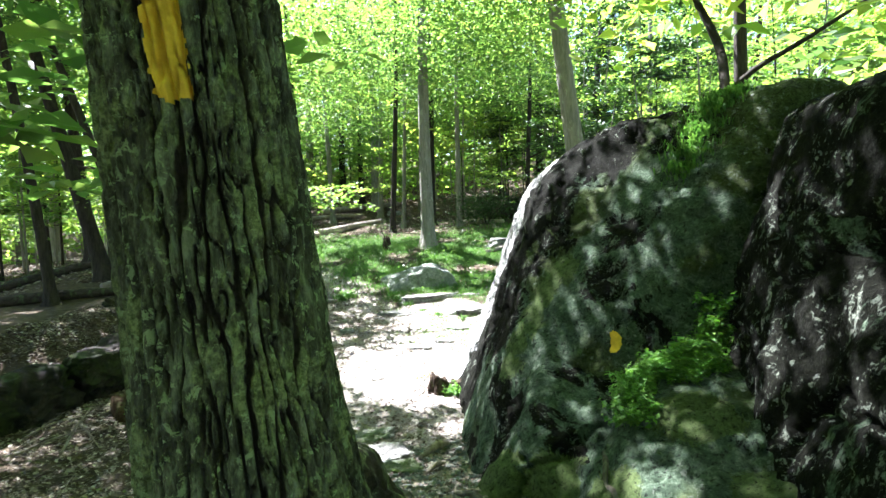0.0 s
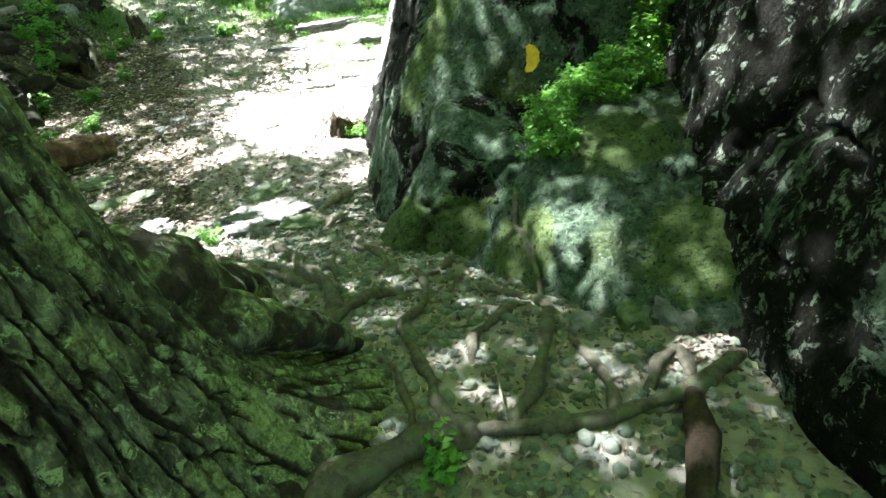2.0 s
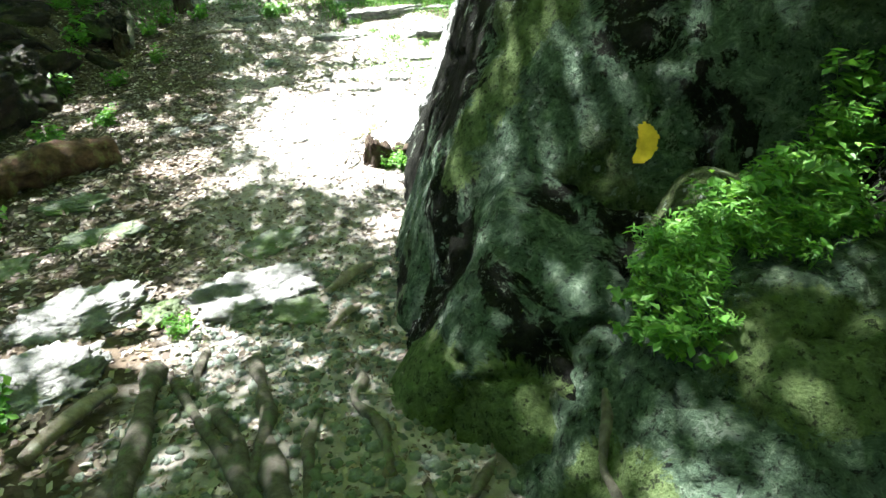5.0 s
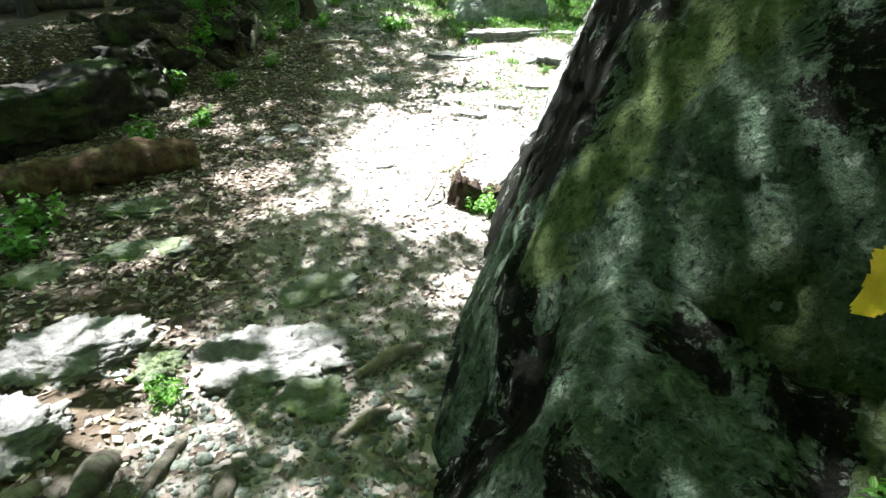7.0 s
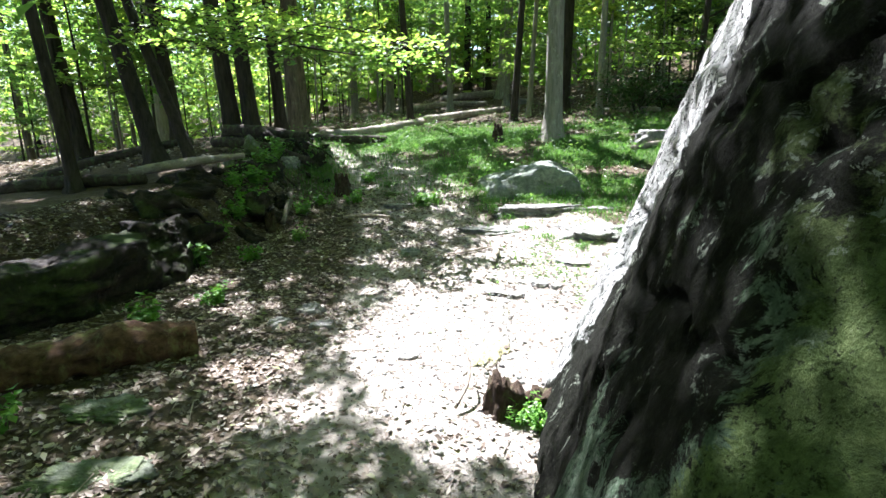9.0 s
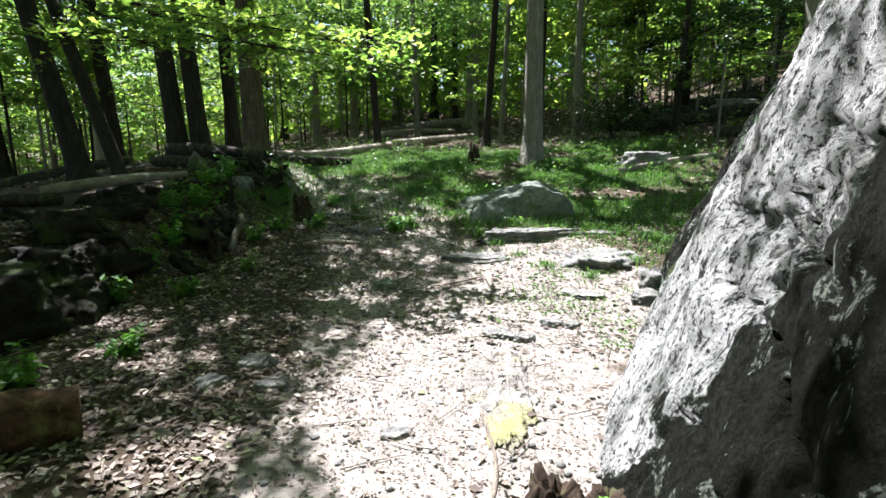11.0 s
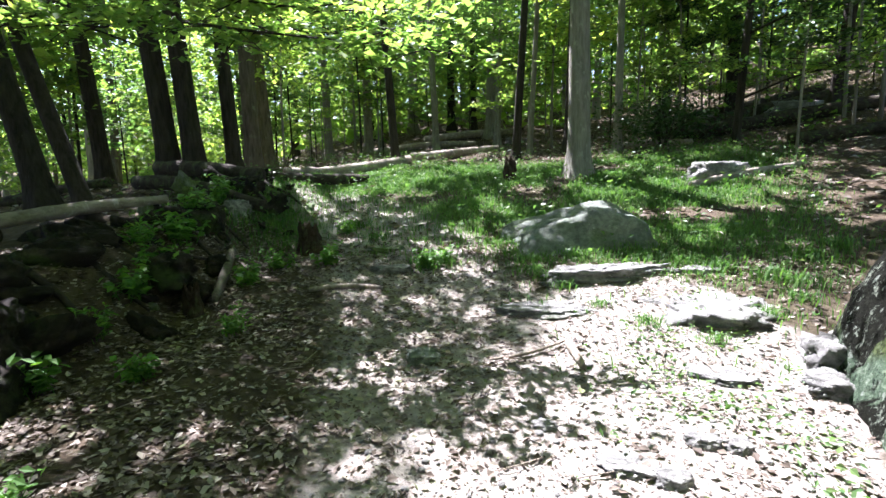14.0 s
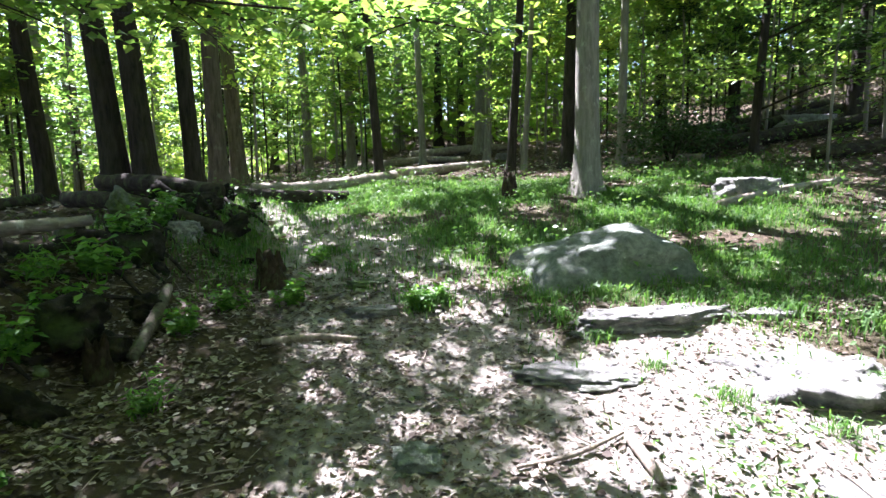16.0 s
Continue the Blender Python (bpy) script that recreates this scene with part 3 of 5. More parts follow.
v, f = planed(7, [offset((-0.93, 0.0, 0.36), (0.18, 6.3, -0.6), BA), offset((-0.91, 0.20, 0.36), (0.40, 8.8, -0.6), BA), offset((-0.35, -0.9, 0.30), (1.32, 4.24, 0.5), BA),
                  offset((-0.655, -0.454, 0.605), (0.96, 4.78, 0.72), BA), offset((-0.10, 0.10, 0.98), (1.9, 5.2, 2.46), BA), offset((-0.58, 0.05, 0.81), (1.40, 5.2, 2.22), BA),
                  offset((-0.5, 0.84, 0.2), (0.58, 8.85, 0.2), BA), offset((1, 0, 0), (5.5, 7, 0), BA), offset((0, 0, -1), (0, 0, -1.8), BA),
                  offset((0.3, -0.95, 0.1), (3, 4.2, 0.5), BA), offset((0.4, 0, 0.9), (3.6, 6, 2.6), BA)], 0.035, 4, 30, cracks=0.06)
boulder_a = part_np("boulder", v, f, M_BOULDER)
boulder_a.location = BA
tagged(boulder_a, "huge grey boulder with green and black lichen", "boulder", "boulders beside the trail")
BB = np.array([3.1, 2.6, 0.5])
v, f = planed(7, [offset((-1.0, 0.2, 0.3), (1.61, 2.11, 0.27), BB), offset((-0.6, 0.78, 0.2), (1.74, 3.85, 0.6), BB),
                  offset((-0.62, 0, 0.78), (2.25, 3.5, 2.06), BB), offset((-0.12, 0.0, 1), (2.8, 3.2, 2.28), BB),
                  offset((-0.5, -0.85, 0.2), (1.7, 0.9, 0.5), BB), offset((1, 0, 0), (5, 3, 0), BB), offset((0, 0, -1), (0, 0, -1.2), BB),
                  offset((0.3, 0.9, 0), (3, 4.5, 0), BB)], 0.045, 11, 26, cracks=0.06)
boulder_b = part_np("boulder", v, f, M_BOULDER_B)
boulder_b.location = BB
tagged(boulder_b, "dark grey boulder blotched with black lichen", "boulder", "boulders beside the trail")
BC = np.array([2.6, 10.0, 0.2])
v, f = planed(6, [offset((-0.9, 0.1, 0.38), (1.10, 10, -0.2), BC), offset((-0.3, 0.9, 0.25), (1.2, 11.25, 0), BC),
                  offset((-0.3, 0.2, 0.93), (1.6, 10, 1.65), BC), offset((0, 0, -1), (0, 0, -1.6), BC), offset((1, 0, 0), (4.5, 9, 0), BC),
                  offset((0, -1, 0), (0, 7.6, 0), BC)], 0.05, 21, 16, cracks=0.04)
boulder_c = part_np("boulder", v, f, M_BOULDER_C)
boulder_c.location = BC
tagged(boulder_c, "dark mottled boulder end above the trail", "boulder", "boulders beside the trail")
BL = np.array([1.6, 3.15, -0.3])
v, f = planed(6, [offset((-0.59, -0.33, 1.0), (1.47, 2.25, 0.035), BL), offset((-0.05, -0.12, 1), (1.5, 3.1, 0.30), BL), offset((-0.8, -0.35, 0.42), (0.92, 2.8, -0.12), BL),
                  offset((-0.75, 0.3, 0.5), (0.88, 3.3, -0.05), BL), offset((0, 1, 0.1), (1, 4.5, 0), BL), offset((1, 0, 0), (2.6, 3, 0), BL), offset((0, 0, -1), (0, 0, -0.9), BL),
                  offset((0.1, -0.8, 0.5), (1.4, 2.12, -0.03), BL)], 0.07, 31, 14, cracks=0.05)
ledge = part_np("rock_ledge", v, f, M_LEDGE)
ledge.location = BL
tagged(ledge, "low mossy rock ledge at the boulder's foot", "rock")
BF = np.array([1.1, 4.1, -0.5])
v, f = planed(6, [offset((-1, 0.15, 0.6), (0.55, 3.92, 0.05), BF), offset((-0.45, -0.8, 0.5), (0.58, 3.42, -0.28), BF), offset((0.0, -0.35, 1), (1.1, 3.9, 0.14), BF), offset((-0.5, -0.5, 0.7), (0.72, 3.65, 0.04), BF),
                  offset((0.5, -0.7, 0.4), (1.15, 3.3, -0.1), BF), offset((1, 0, 0), (2.2, 4, 0), BF), offset((0, 1, 0), (1, 5.6, 0), BF), offset((0, 0, -1), (0, 0, -1.2), BF)], 0.075, 37, 14, cracks=0.09)
foot = part_np("foot_rock", v, f, M_FOOT)
foot.location = BF
tagged(foot, "green mossy rock shelving out beneath the boulder", "rock")


# ---- trees ----
def trunk_shape(x, y, r, lean, tall, sides=20, flare=1.6, seed=0, rows=26, wobble=0.08):
    """A tapered, slightly bent trunk from below ground; lean is metres sideways per metre."""
    base = gz(x, y)
    u = np.linspace(0, 1, rows) ** 1.6
    z = -0.4 + u * (tall + 0.4)
    rng = np.random.default_rng(seed)
    ph = rng.uniform(0, 6, 4)
    bend = wobble * tall * 0.06
    px = lean[0] * z + bend * np.sin(z / tall * 5 + ph[0])- bend * math.sin(ph[0])
    py = lean[1] * z + bend * np.sin(z / tall * 4 + ph[1])- bend * math.sin(ph[1])
    rad = r * (1 - 0.75 * np.clip(z / tall, 0, 1)) + r * (flare - 1) * np.exp(-np.clip(z, -0.4, None) / (r * 1.3))
    ang = np.linspace(0, 2 * np.pi, sides, endpoint=False)
    lob = 1 + 0.22 * np.exp(-np.clip(z, 0, None) / (r * 1.5))[:, None] * np.sin(ang * 5 + ph[2])[None] + 0.04 * np.sin(ang * 3 + ph[3])[None]
    R = rad[:, None] * lob
    v = np.stack([px[:, None] + R * np.cos(ang), py[:, None] + R * np.sin(ang), np.broadcast_to(z[:, None], R.shape)], -1)
    return v.reshape(-1, 3), grid_faces(rows, sides, True), base, (px, py, z, rad)


def limb_set(axis, r, tall, rng, count, low=0.45, reach=0.3):
    px, py, z, rad = axis
    out = []
    for k in range(count):
        h = tall * rng.uniform(low, 0.95)
        b = np.array([np.interp(h, z, px), np.interp(h, z, py), h])
        a = rng.uniform(0, 2 * np.pi)
        ln = tall * reach * rng.uniform(0.5, 1.0) * (1.25 - h / tall)
        d = np.array([math.cos(a), math.sin(a), rng.uniform(0.25, 0.9)])
        pts = [b, b + d * ln * 0.4, b + d * ln * 0.75 + np.array([0, 0, 0.06 * ln]), b + d * ln]
        r0 = np.interp(h, z, rad) * 0.5
        out.append((pts, [r0, r0 * 0.7, r0 * 0.45, r0 * 0.15]))
    return out


def crown_points(rng, n, tall, low, wide, clusters):
    """Leaf places in flattened clumps through an open crown."""
    h = rng.uniform(low, 1.08, clusters) * tall
    a = rng.uniform(0, 2 * np.pi, clusters)
    w = wide * np.sqrt(rng.uniform(0.02, 1, clusters)) * np.clip(1.35 - np.abs(h / tall - (low + 1) / 2) * 1.5, 0.4, 1)
    c = np.stack([np.cos(a) * w, np.sin(a) * w, h], 1)
    k = rng.integers(0, clusters, n)
    s = wide * rng.uniform(0.08, 0.22, clusters)
    return c[k] + rng.normal(0, 1, (n, 3)) * s[k][:, None] * np.array([1, 1, 0.35])


def over_log(x, y, up, wide):
    """Whether foliage at a height would keep the sun from the strip along the bleached log."""
    px, py = x + 0.434 * up, y - 0.506 * up
    return 15.5 < py < 30 and abs((px + 6.2) * 0.95 - (py - 18.6) * 0.31) < wide


RNG = np.random.default_rng(7)
CROWNS = []
for k in range(4):
    pv, pf = leaf_cards(crown_points(RNG, 2100, 15.0, 0.16, 3.4, 100), 0.32, RNG, 0.7, 0.3)
    CROWNS.append(mesh_np("crown", pv, pf, M_LEAF if k % 2 else M_FRESH, False))
FOREST = []


def tree(x, y, r, lean=(0.0, 0.0), tall=15.0, bark=None, crown=-1, label="", sides=16, limbs=5, seed=0, flare=1.5, low=0.45):
    v, f, base, axis = trunk_shape(x, y, r, lean, tall, sides, flare, seed)
    t = thing("tree", x, y, base, label or "tall slender forest tree with leafy crown", "tree", "forest trees")
    part_np("trunk", v, f, bark or M_BARK_GREY, t)
    rng = np.random.default_rng(seed + 900)
    for pts, rad in limb_set(axis, r, tall, rng, limbs, low):
        lv, lf = tube(pts, rad, 6, rows=9)
        part_np("limb", lv, lf, bark or M_BARK_GREY, t)
    if crown >= 0:
        c = new("crown", CROWNS[crown % 4])
        c.parent = t
        c.location = (lean[0] * tall * 0.6, lean[1] * tall * 0.6, 0)
        c.rotation_euler = (0, 0, rng.uniform(0, 6.28))
        s = tall / 15.0
        c.scale = (s * rng.uniform(0.9, 1.3), s * rng.uniform(0.9, 1.3), s)
    FOREST.append((x, y, t))
    return t


# trees that stand out along the trail: x, y, radius, lean, bark
NAMED = [
    (-8.6, 13.5, 0.19, (-0.25, 0.02), M_BARK_DARK, "dark trunk leaning out from the earth bank"),
    (-7.0, 12.7, 0.12, (-0.38, 0.05), M_BARK_DARK, "slim dark tree leaning from the earth bank"),
    (-9.1, 16.9, 0.23, (-0.06, 0.0), M_BARK_DARK, "thick dark trunk on the bank above roots"),
    (-8.55, 17.0, 0.22, (-0.09, 0.02), M_BARK_DARK, "thick dark trunk beside its twin on the bank"),
    (-8.2, 17.9, 0.17, (-0.05, 0.0), M_BARK_DARK, "straight dark trunk behind the bank"),
    (-8.3, 18.9, 0.20, (-0.03, 0.0), M_BARK_BROWN, "grey-brown trunk behind the bank"),
    (-9.9, 22.4, 0.22, (-0.02, 0.0), M_BARK_BROWN, "pale trunk past the earth bank"),
    (-0.52, 18.5, 0.235, (0.0, 0.0), M_BARK_GREY, "straight pale grey tree in the grassy clearing"),
    (-5.6, 22.0, 0.13, (-0.04, 0.0), M_BARK_DARK, "thin dark tree at the edge of the grass"),
    (-2.2, 23.4, 0.13, (0.04, 0.0), M_BARK_DARK, "thin dark tree behind the grass"),
    (-1.9, 25.5, 0.10, (0.03, 0.0), M_BARK_GREY, "thin pale tree behind the grass"),
    (-11.2, 30.0, 0.20, (-0.01, 0.0), M_BARK_GREY, ""), (-9.8, 31.5, 0.22, (0.0, 0.0), M_BARK_GREY, ""),
    (-9.6, 39.0, 0.30, (0.0, 0.0), M_BARK_GREY, ""), (-4.3, 34.9, 0.30, (0.0, 0.0), M_BARK_GREY, ""),
    (-7.0, 38.0, 0.24, (0.0, 0.0), M_BARK_DARK, ""), (-5.6, 37.5, 0.18, (0.01, 0.0), M_BARK_DARK, ""),
    (-0.55, 25.3, 0.22, (0.0, 0.0), M_BARK_DARK, ""), (0.7, 23.0, 0.12, (0.03, 0.0), M_BARK_GREY, ""),
    (3.7, 32.8, 0.25, (0.0, 0.0), M_BARK_DARK, ""), (5.3, 29.0, 0.22, (0.02, 0.0), M_BARK_DARK, ""),
    (3.4, 21.6, 0.10, (0.03, 0.0), M_BARK_DARK, ""), (6.7, 24.3, 0.18, (0.10, 0.0), M_BARK_DARK, ""),
    (3.75, 13.2, 0.27, (-0.13, 0.0), M_BARK_GREY, "grey trunk standing behind the great boulder"),
    (6.3, 11.2, 0.17, (0.0, 0.0), M_BARK_DARK, "dark trunk behind the boulders"),
    (-8.3, 11.2, 0.11, (-0.12, 0.0), M_BARK_DARK, "trunk leaning over the fallen logs"),
    (-12.0, 18.2, 0.20, (-0.06, 0.0), M_BARK_DARK, ""), (-14.5, 17.0, 0.22, (-0.1, 0.0), M_BARK_DARK, ""),
    (-12.5, 12.0, 0.16, (-0.05, 0.0), M_BARK_GREY, ""), (-16.0, 22.0, 0.25, (0.0, 0.0), M_BARK_GREY, ""),
]
for k, (x, y, r, lean, bark, label) in enumerate(NAMED):
    tree(x, y, r, lean, 12 + 50 * r * 0.35, bark, k if (y > 27.5 or x < -13) and not over_log(x, y, 9, 4.5) else -1, label, 18 if y < 22 else 12, 4, k)
# the wood behind, thinning out to the hill
rng = np.random.default_rng(23)
count = 0
while count < 70:
    d, a = rng.uniform(24, 62), rng.uniform(-1.15, 0.95)
    x, y = d * math.sin(a) - 1, 4 + d * math.cos(a)
    if any((x - q[0]) ** 2 + (y - q[1]) ** 2 < 3.0 for q in FOREST):
        continue
    tree(x, y, rng.uniform(0.10, 0.27), (rng.normal(0, 0.03), 0), rng.uniform(12, 18), (M_BARK_DARK, M_BARK_BROWN, M_BARK_GREY, M_BARK_GREY)[int(rng.random() * 4)], -1 if over_log(x, y, 9, 4.5) else count, "", 8, 2, 200 + count)
    count += 1
# added trees, mostly out of view, that close off sky light overhead
while count < 108:
    x, y = rng.uniform(-18, 14), rng.uniform(-14, 10)
    if -4.5 < x < 5 and y > -3.5 or x < -4 and y > 4 or any((x - q[0]) ** 2 + (y - q[1]) ** 2 < 5.0 for q in FOREST):
        continue
    tree(x, y, rng.uniform(0.12, 0.27), (rng.normal(0, 0.03), 0), rng.uniform(12, 18), M_BARK_DARK, count, "", 8, 2, 200 + count)
    count += 1

# saplings of the understorey
SAPLINGS = []
for k in range(5):
    r2 = np.random.default_rng(70 + k)
    pieces, leaf_at = [], []
    tall = 5.5
    st = [(0, 0, -0.3), (0.1 * r2.normal(), 0.1 * r2.normal(), tall * 0.5), (0.25 * r2.normal(), 0.25 * r2.normal(), tall)]
    pieces.append(tube(st, [0.035, 0.025, 0.008], 6, rows=8))
    for b in range(11):
        h = tall * r2.uniform(0.18, 1.0)
        a = r2.uniform(0, 6.28)
        ln = r2.uniform(0.7, 1.9) * (1.2 - 0.6 * h / tall)
        p0 = np.array([np.interp(h, [0, tall / 2, tall], [q[i] for q in st]) for i in (0, 1)] + [h])
        d = np.array([math.cos(a), math.sin(a), r2.uniform(-0.05, 0.35)])
        pieces.append(tube([p0, p0 + d * ln * 0.6, p0 + d * ln + np.array([0, 0, -0.1])], [0.012, 0.008, 0.003], 3, rows=3))
        m = int(82 * ln)
        u = r2.uniform(0.2, 1.1, m)[:, None]
        leaf_at.append(p0 + d * ln * u + r2.normal(0, 1, (m, 3)) * np.array([0.20, 0.20, 0.05]))
    sv, sf = pieces[0]
    bv, bf = merge(pieces[1:])
    lv, lf = leaf_cards(np.concatenate(leaf_at), 0.16, r2, 0.45, 0.3)
    SAPLINGS.append((mesh_np("stem", sv, sf, M_BARK_GREY if k < 3 else M_BARK_DARK), mesh_np("twigwork", bv, bf, M_BARK_DARK), mesh_np("foliage", lv, lf, M_FRESH if k < 3 else M_LEAF, False)))


def sapling(x, y, k, size, turn):
    t = thing("sapling", x, y, gz(x, y), "young understorey tree with thin stem and bright leaves", "sapling", "understorey saplings")
    t.scale = (size, size, size)
    t.rotation_euler = (0, 0, turn)
    for nm, me in zip(("stem", "twigwork", "foliage"), SAPLINGS[k % 5]):
        ob = new(nm, me)
        ob.parent = t
        if nm != "stem":
            ob["kind"] = "stuff"
    return t


rng = np.random.default_rng(5)
placed = 0
while placed < 380:
    d, a = rng.uniform(17, 58), rng.uniform(-1.2, 0.95)
    x, y = d * math.sin(a) - 1, 5 + d * math.cos(a)
    if (-6.5 < x < 4.5 and y < 24) or x > 4 and y < 16 or over_log(x, y, 2, 1.3) or over_log(x, y, 5, 1.6):
        continue
    sapling(x, y, placed, rng.uniform(0.7, 1.7) if placed < 260 else rng.uniform(0.35, 0.7), rng.uniform(0, 6.28))
    placed += 1

# canopy added over the trail, mostly unseen, to shape light; its gap lets the sun onto the hollow
def lit(x, y):
    """Share of sky open towards the sun above a place on the ground."""
    left = np.interp(y, [6.2, 6.8, 8, 9.5, 10.5, 12, 13.3], [-0.5, -1.1, -1.9, -1.9, -1.4, -1.2, -1.0])
    near = np.interp(x, [0.2, 1.2, 1.7, 2.4, 3.0], [6.3, 5.7, 4.95, 4.2, 3.6])
    along = smooth(-0.3, 0.3, y - near) * smooth(13.9, 13.2, y) * smooth(3.4, 2.8, x)
    a = smooth(-0.35, 0.35, x - left) * along * (1 - 0.16 * smooth(0.7, 1.5, x))
    b = smooth(-1.6, -0.9, x - left) * along * 0.30
    c = smooth(1.2, 0.8, np.hypot((x + 1.35) / 0.75, (y - 4.45) / 0.55)) * 0.9
    e = smooth(1.12, 0.95, np.hypot((x - 1.18) / 0.20, (y - 2.62) / 0.19))
    w = np.abs((x + 6.2) * 0.90 - (y - 18.6) * 0.26) 
    g = smooth(1.3, 0.7, w) * smooth(17, 18.5, y) * smooth(31, 28, y) * 0.9
    h = smooth(1.2, 0.7, np.hypot((x + 2.3) / 0.45, (y - 13.2) / 0.35)) * 0.9
    q = smooth(1.3, 0.7, np.abs((x + 5.0) * 0.70 - (y - 18.0) * 0.70)) * smooth(-6.5, -5.0, x) * smooth(1.0, -0.5, x) * 0.85
    k = smooth(1.0, 0.6, np.hypot((x + 0.75) / 0.5, (y - 4.85) / 0.3)) * 0.8
    for u, w in ((2.24, 2.62), (2.34, 2.28), (2.12, 1.88), (2.5, 1.95)):
        e = np.maximum(e, 0.9 * smooth(1.2, 0.7, np.hypot((x - u) / 0.16, (y - w) / 0.14)))
    m = 0.35 * smooth(15.5, 19, y) * smooth(0.5, -1.5, x)
    return np.maximum.reduce([a, b, c, e, g, h, k, q, m])


rng = np.random.default_rng(99)
n = 440000
hx, hy, hh = rng.uniform(-12, 7, n), rng.uniform(-4, 30, n), rng.uniform(6, 11, n)
s = np.array(TO_SUN) / TO_SUN.z
cl = fbm2(hx, hy, 1.1, 3, 31)
fleck = fbm2(hx, hy, 2.7, 2, 57) + 0.5 * (fbm2(hx, hy, 0.4, 2, 58) - 0.5)
deep = np.maximum(smooth(-2.8, -4.0, hx) * smooth(17, 14.5, hy), np.maximum(smooth(4.6, 4.0, hy) * smooth(-0.4, 0.2, hx), smooth(13.2, 13.8, hy) * smooth(16.5, 15.0, hy) * smooth(-2.5, -1.5, hx)))
shut = smooth(4.8, 4.2, hy) * smooth(-0.5, 0.0, hx) * smooth(2.6, 2.1, hx)
keep = (rng.random(n) > lit(hx, hy)) & ((rng.random(n) < shut) | (fleck + rng.normal(0, 0.012, n) < 0.645 + 0.06 * deep) & (cl + rng.normal(0, 0.05, n) > 0.36 - 0.07 * deep))
up = hh - height(hx, hy)
P = np.stack([hx + s[0] * up, hy + s[1] * up, hh], 1)[keep]
HOSTS = [q for q in FOREST if q[1] < 26 and -13 < q[0] < 7]


# the big tree with the painted blaze
def big_tree():
    x0, y0, r = -0.58, 1.68, 0.28
    base = gz(x0, y0)
    t = thing("tree", x0, y0, base, "big tree with deeply ridged bark and yellow blaze", "tree", "forest trees")
    rows, sides = 260, 340
    z = np.concatenate([np.linspace(-0.35, 2.6, 230), np.linspace(2.7, 14, 30)])
    ang = np.linspace(0, 2 * np.pi, sides, endpoint=False)
    Z, A = np.meshgrid(z, ang, indexing="ij")
    rad = r * (1.04 - 0.045 * np.clip(Z, 0, 14)) + 0.34 * np.exp(-np.clip(Z, -0.1, None) / 0.34)
    lob = 1 + 0.30 * np.exp(-np.clip(Z, 0, None) / 0.35) * np.cos(3 * (A - 0.70)) + 0.03 * np.sin(2 * A + Z)
    c3 = np.stack([np.cos(A), np.sin(A), Z], -1).reshape(-1, 3)
    warp = (fbm(c3 * np.array([2.5, 2.5, 3.0]), 1.0, 3, 41) - 0.5)[:, None] * 0.16
    ph = 7.5 * (fbm(c3 * np.array([2.6, 2.6, 2.0]), 1.0, 3, 43) - 0.5).reshape(Z.shape) + 2.5 * (fbm(c3 * np.array([7, 7, 6.0]), 1.0, 2, 44) - 0.5).reshape(Z.shape)
    gate = smooth(0.25, 0.5, fbm(c3 * np.array([6, 6, 4.5]), 1.0, 2, 46).reshape(Z.shape))
    f1 = np.abs(np.sin(A * 17 + ph))
    n2 = fbm((c3 + warp) * np.array([13.0, 13.0, 6.5]), 1.0, 2, 47).reshape(Z.shape)
    f2 = np.abs(n2 - 0.5)
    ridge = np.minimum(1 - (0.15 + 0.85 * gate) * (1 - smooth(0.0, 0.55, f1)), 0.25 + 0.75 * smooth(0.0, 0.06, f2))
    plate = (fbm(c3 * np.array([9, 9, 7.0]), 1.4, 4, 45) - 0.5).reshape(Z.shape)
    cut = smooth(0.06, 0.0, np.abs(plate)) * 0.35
    R = rad * lob + 0.045 * (ridge - 0.7) - 0.012 * cut + 0.03 * plate
    lx, ly = -0.085, 0.0
    v = np.stack([R * np.cos(A) + lx * Z, R * np.sin(A) + ly * Z, Z], -1)
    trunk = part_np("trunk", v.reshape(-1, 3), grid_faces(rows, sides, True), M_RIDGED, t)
    # low in the furrows, where the bark colour carries their shade
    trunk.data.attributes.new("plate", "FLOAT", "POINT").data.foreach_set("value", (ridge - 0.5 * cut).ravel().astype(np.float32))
    rr = np.random.default_rng(8)
    for k, (a, ln, r0, high) in enumerate(((0.62, 0.80, 0.10, 0.30), (0.30, 0.65, 0.085, 0.28), (0.0, 0.55, 0.08, 0.28), (0.98, 0.85, 0.13, 0.46), (1.32, 1.0, 0.18, 0.58), (1.62, 1.15, 0.18, 0.58), (1.95, 1.15, 0.17, 0.52), (2.4, 0.8, 0.11, 0.40), (2.9, 0.7, 0.1, 0.3),
                                            (-0.5, 0.5, 0.07, 0.3), (-1.2, 0.45, 0.07, 0.3), (-2.1, 0.6, 0.09, 0.3))):
        pts = []
        for u in np.linspace(0, 1, 9):
            b = a + 0.22 * math.sin(3.0 * u + k) * u
            dx, dy = math.cos(b) * (0.20 + ln * u), math.sin(b) * (0.20 + ln * u)
            pts.append((dx, dy, gz(x0 + dx, y0 + dy) - base + high * ((1 - u) ** 2.5 if high < 0.4 else 1 - u ** 2.2) + r0 * (0.25 - 1.0 * u) + rr.normal(0, 0.012)))
        rv, rf = tube(pts, [r0 * (1.25 - 0.95 * u ** 0.8) for u in np.linspace(0, 1, 9)], 40, 0.5, 60 + k, 0.9)
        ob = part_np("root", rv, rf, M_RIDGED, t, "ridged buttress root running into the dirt")
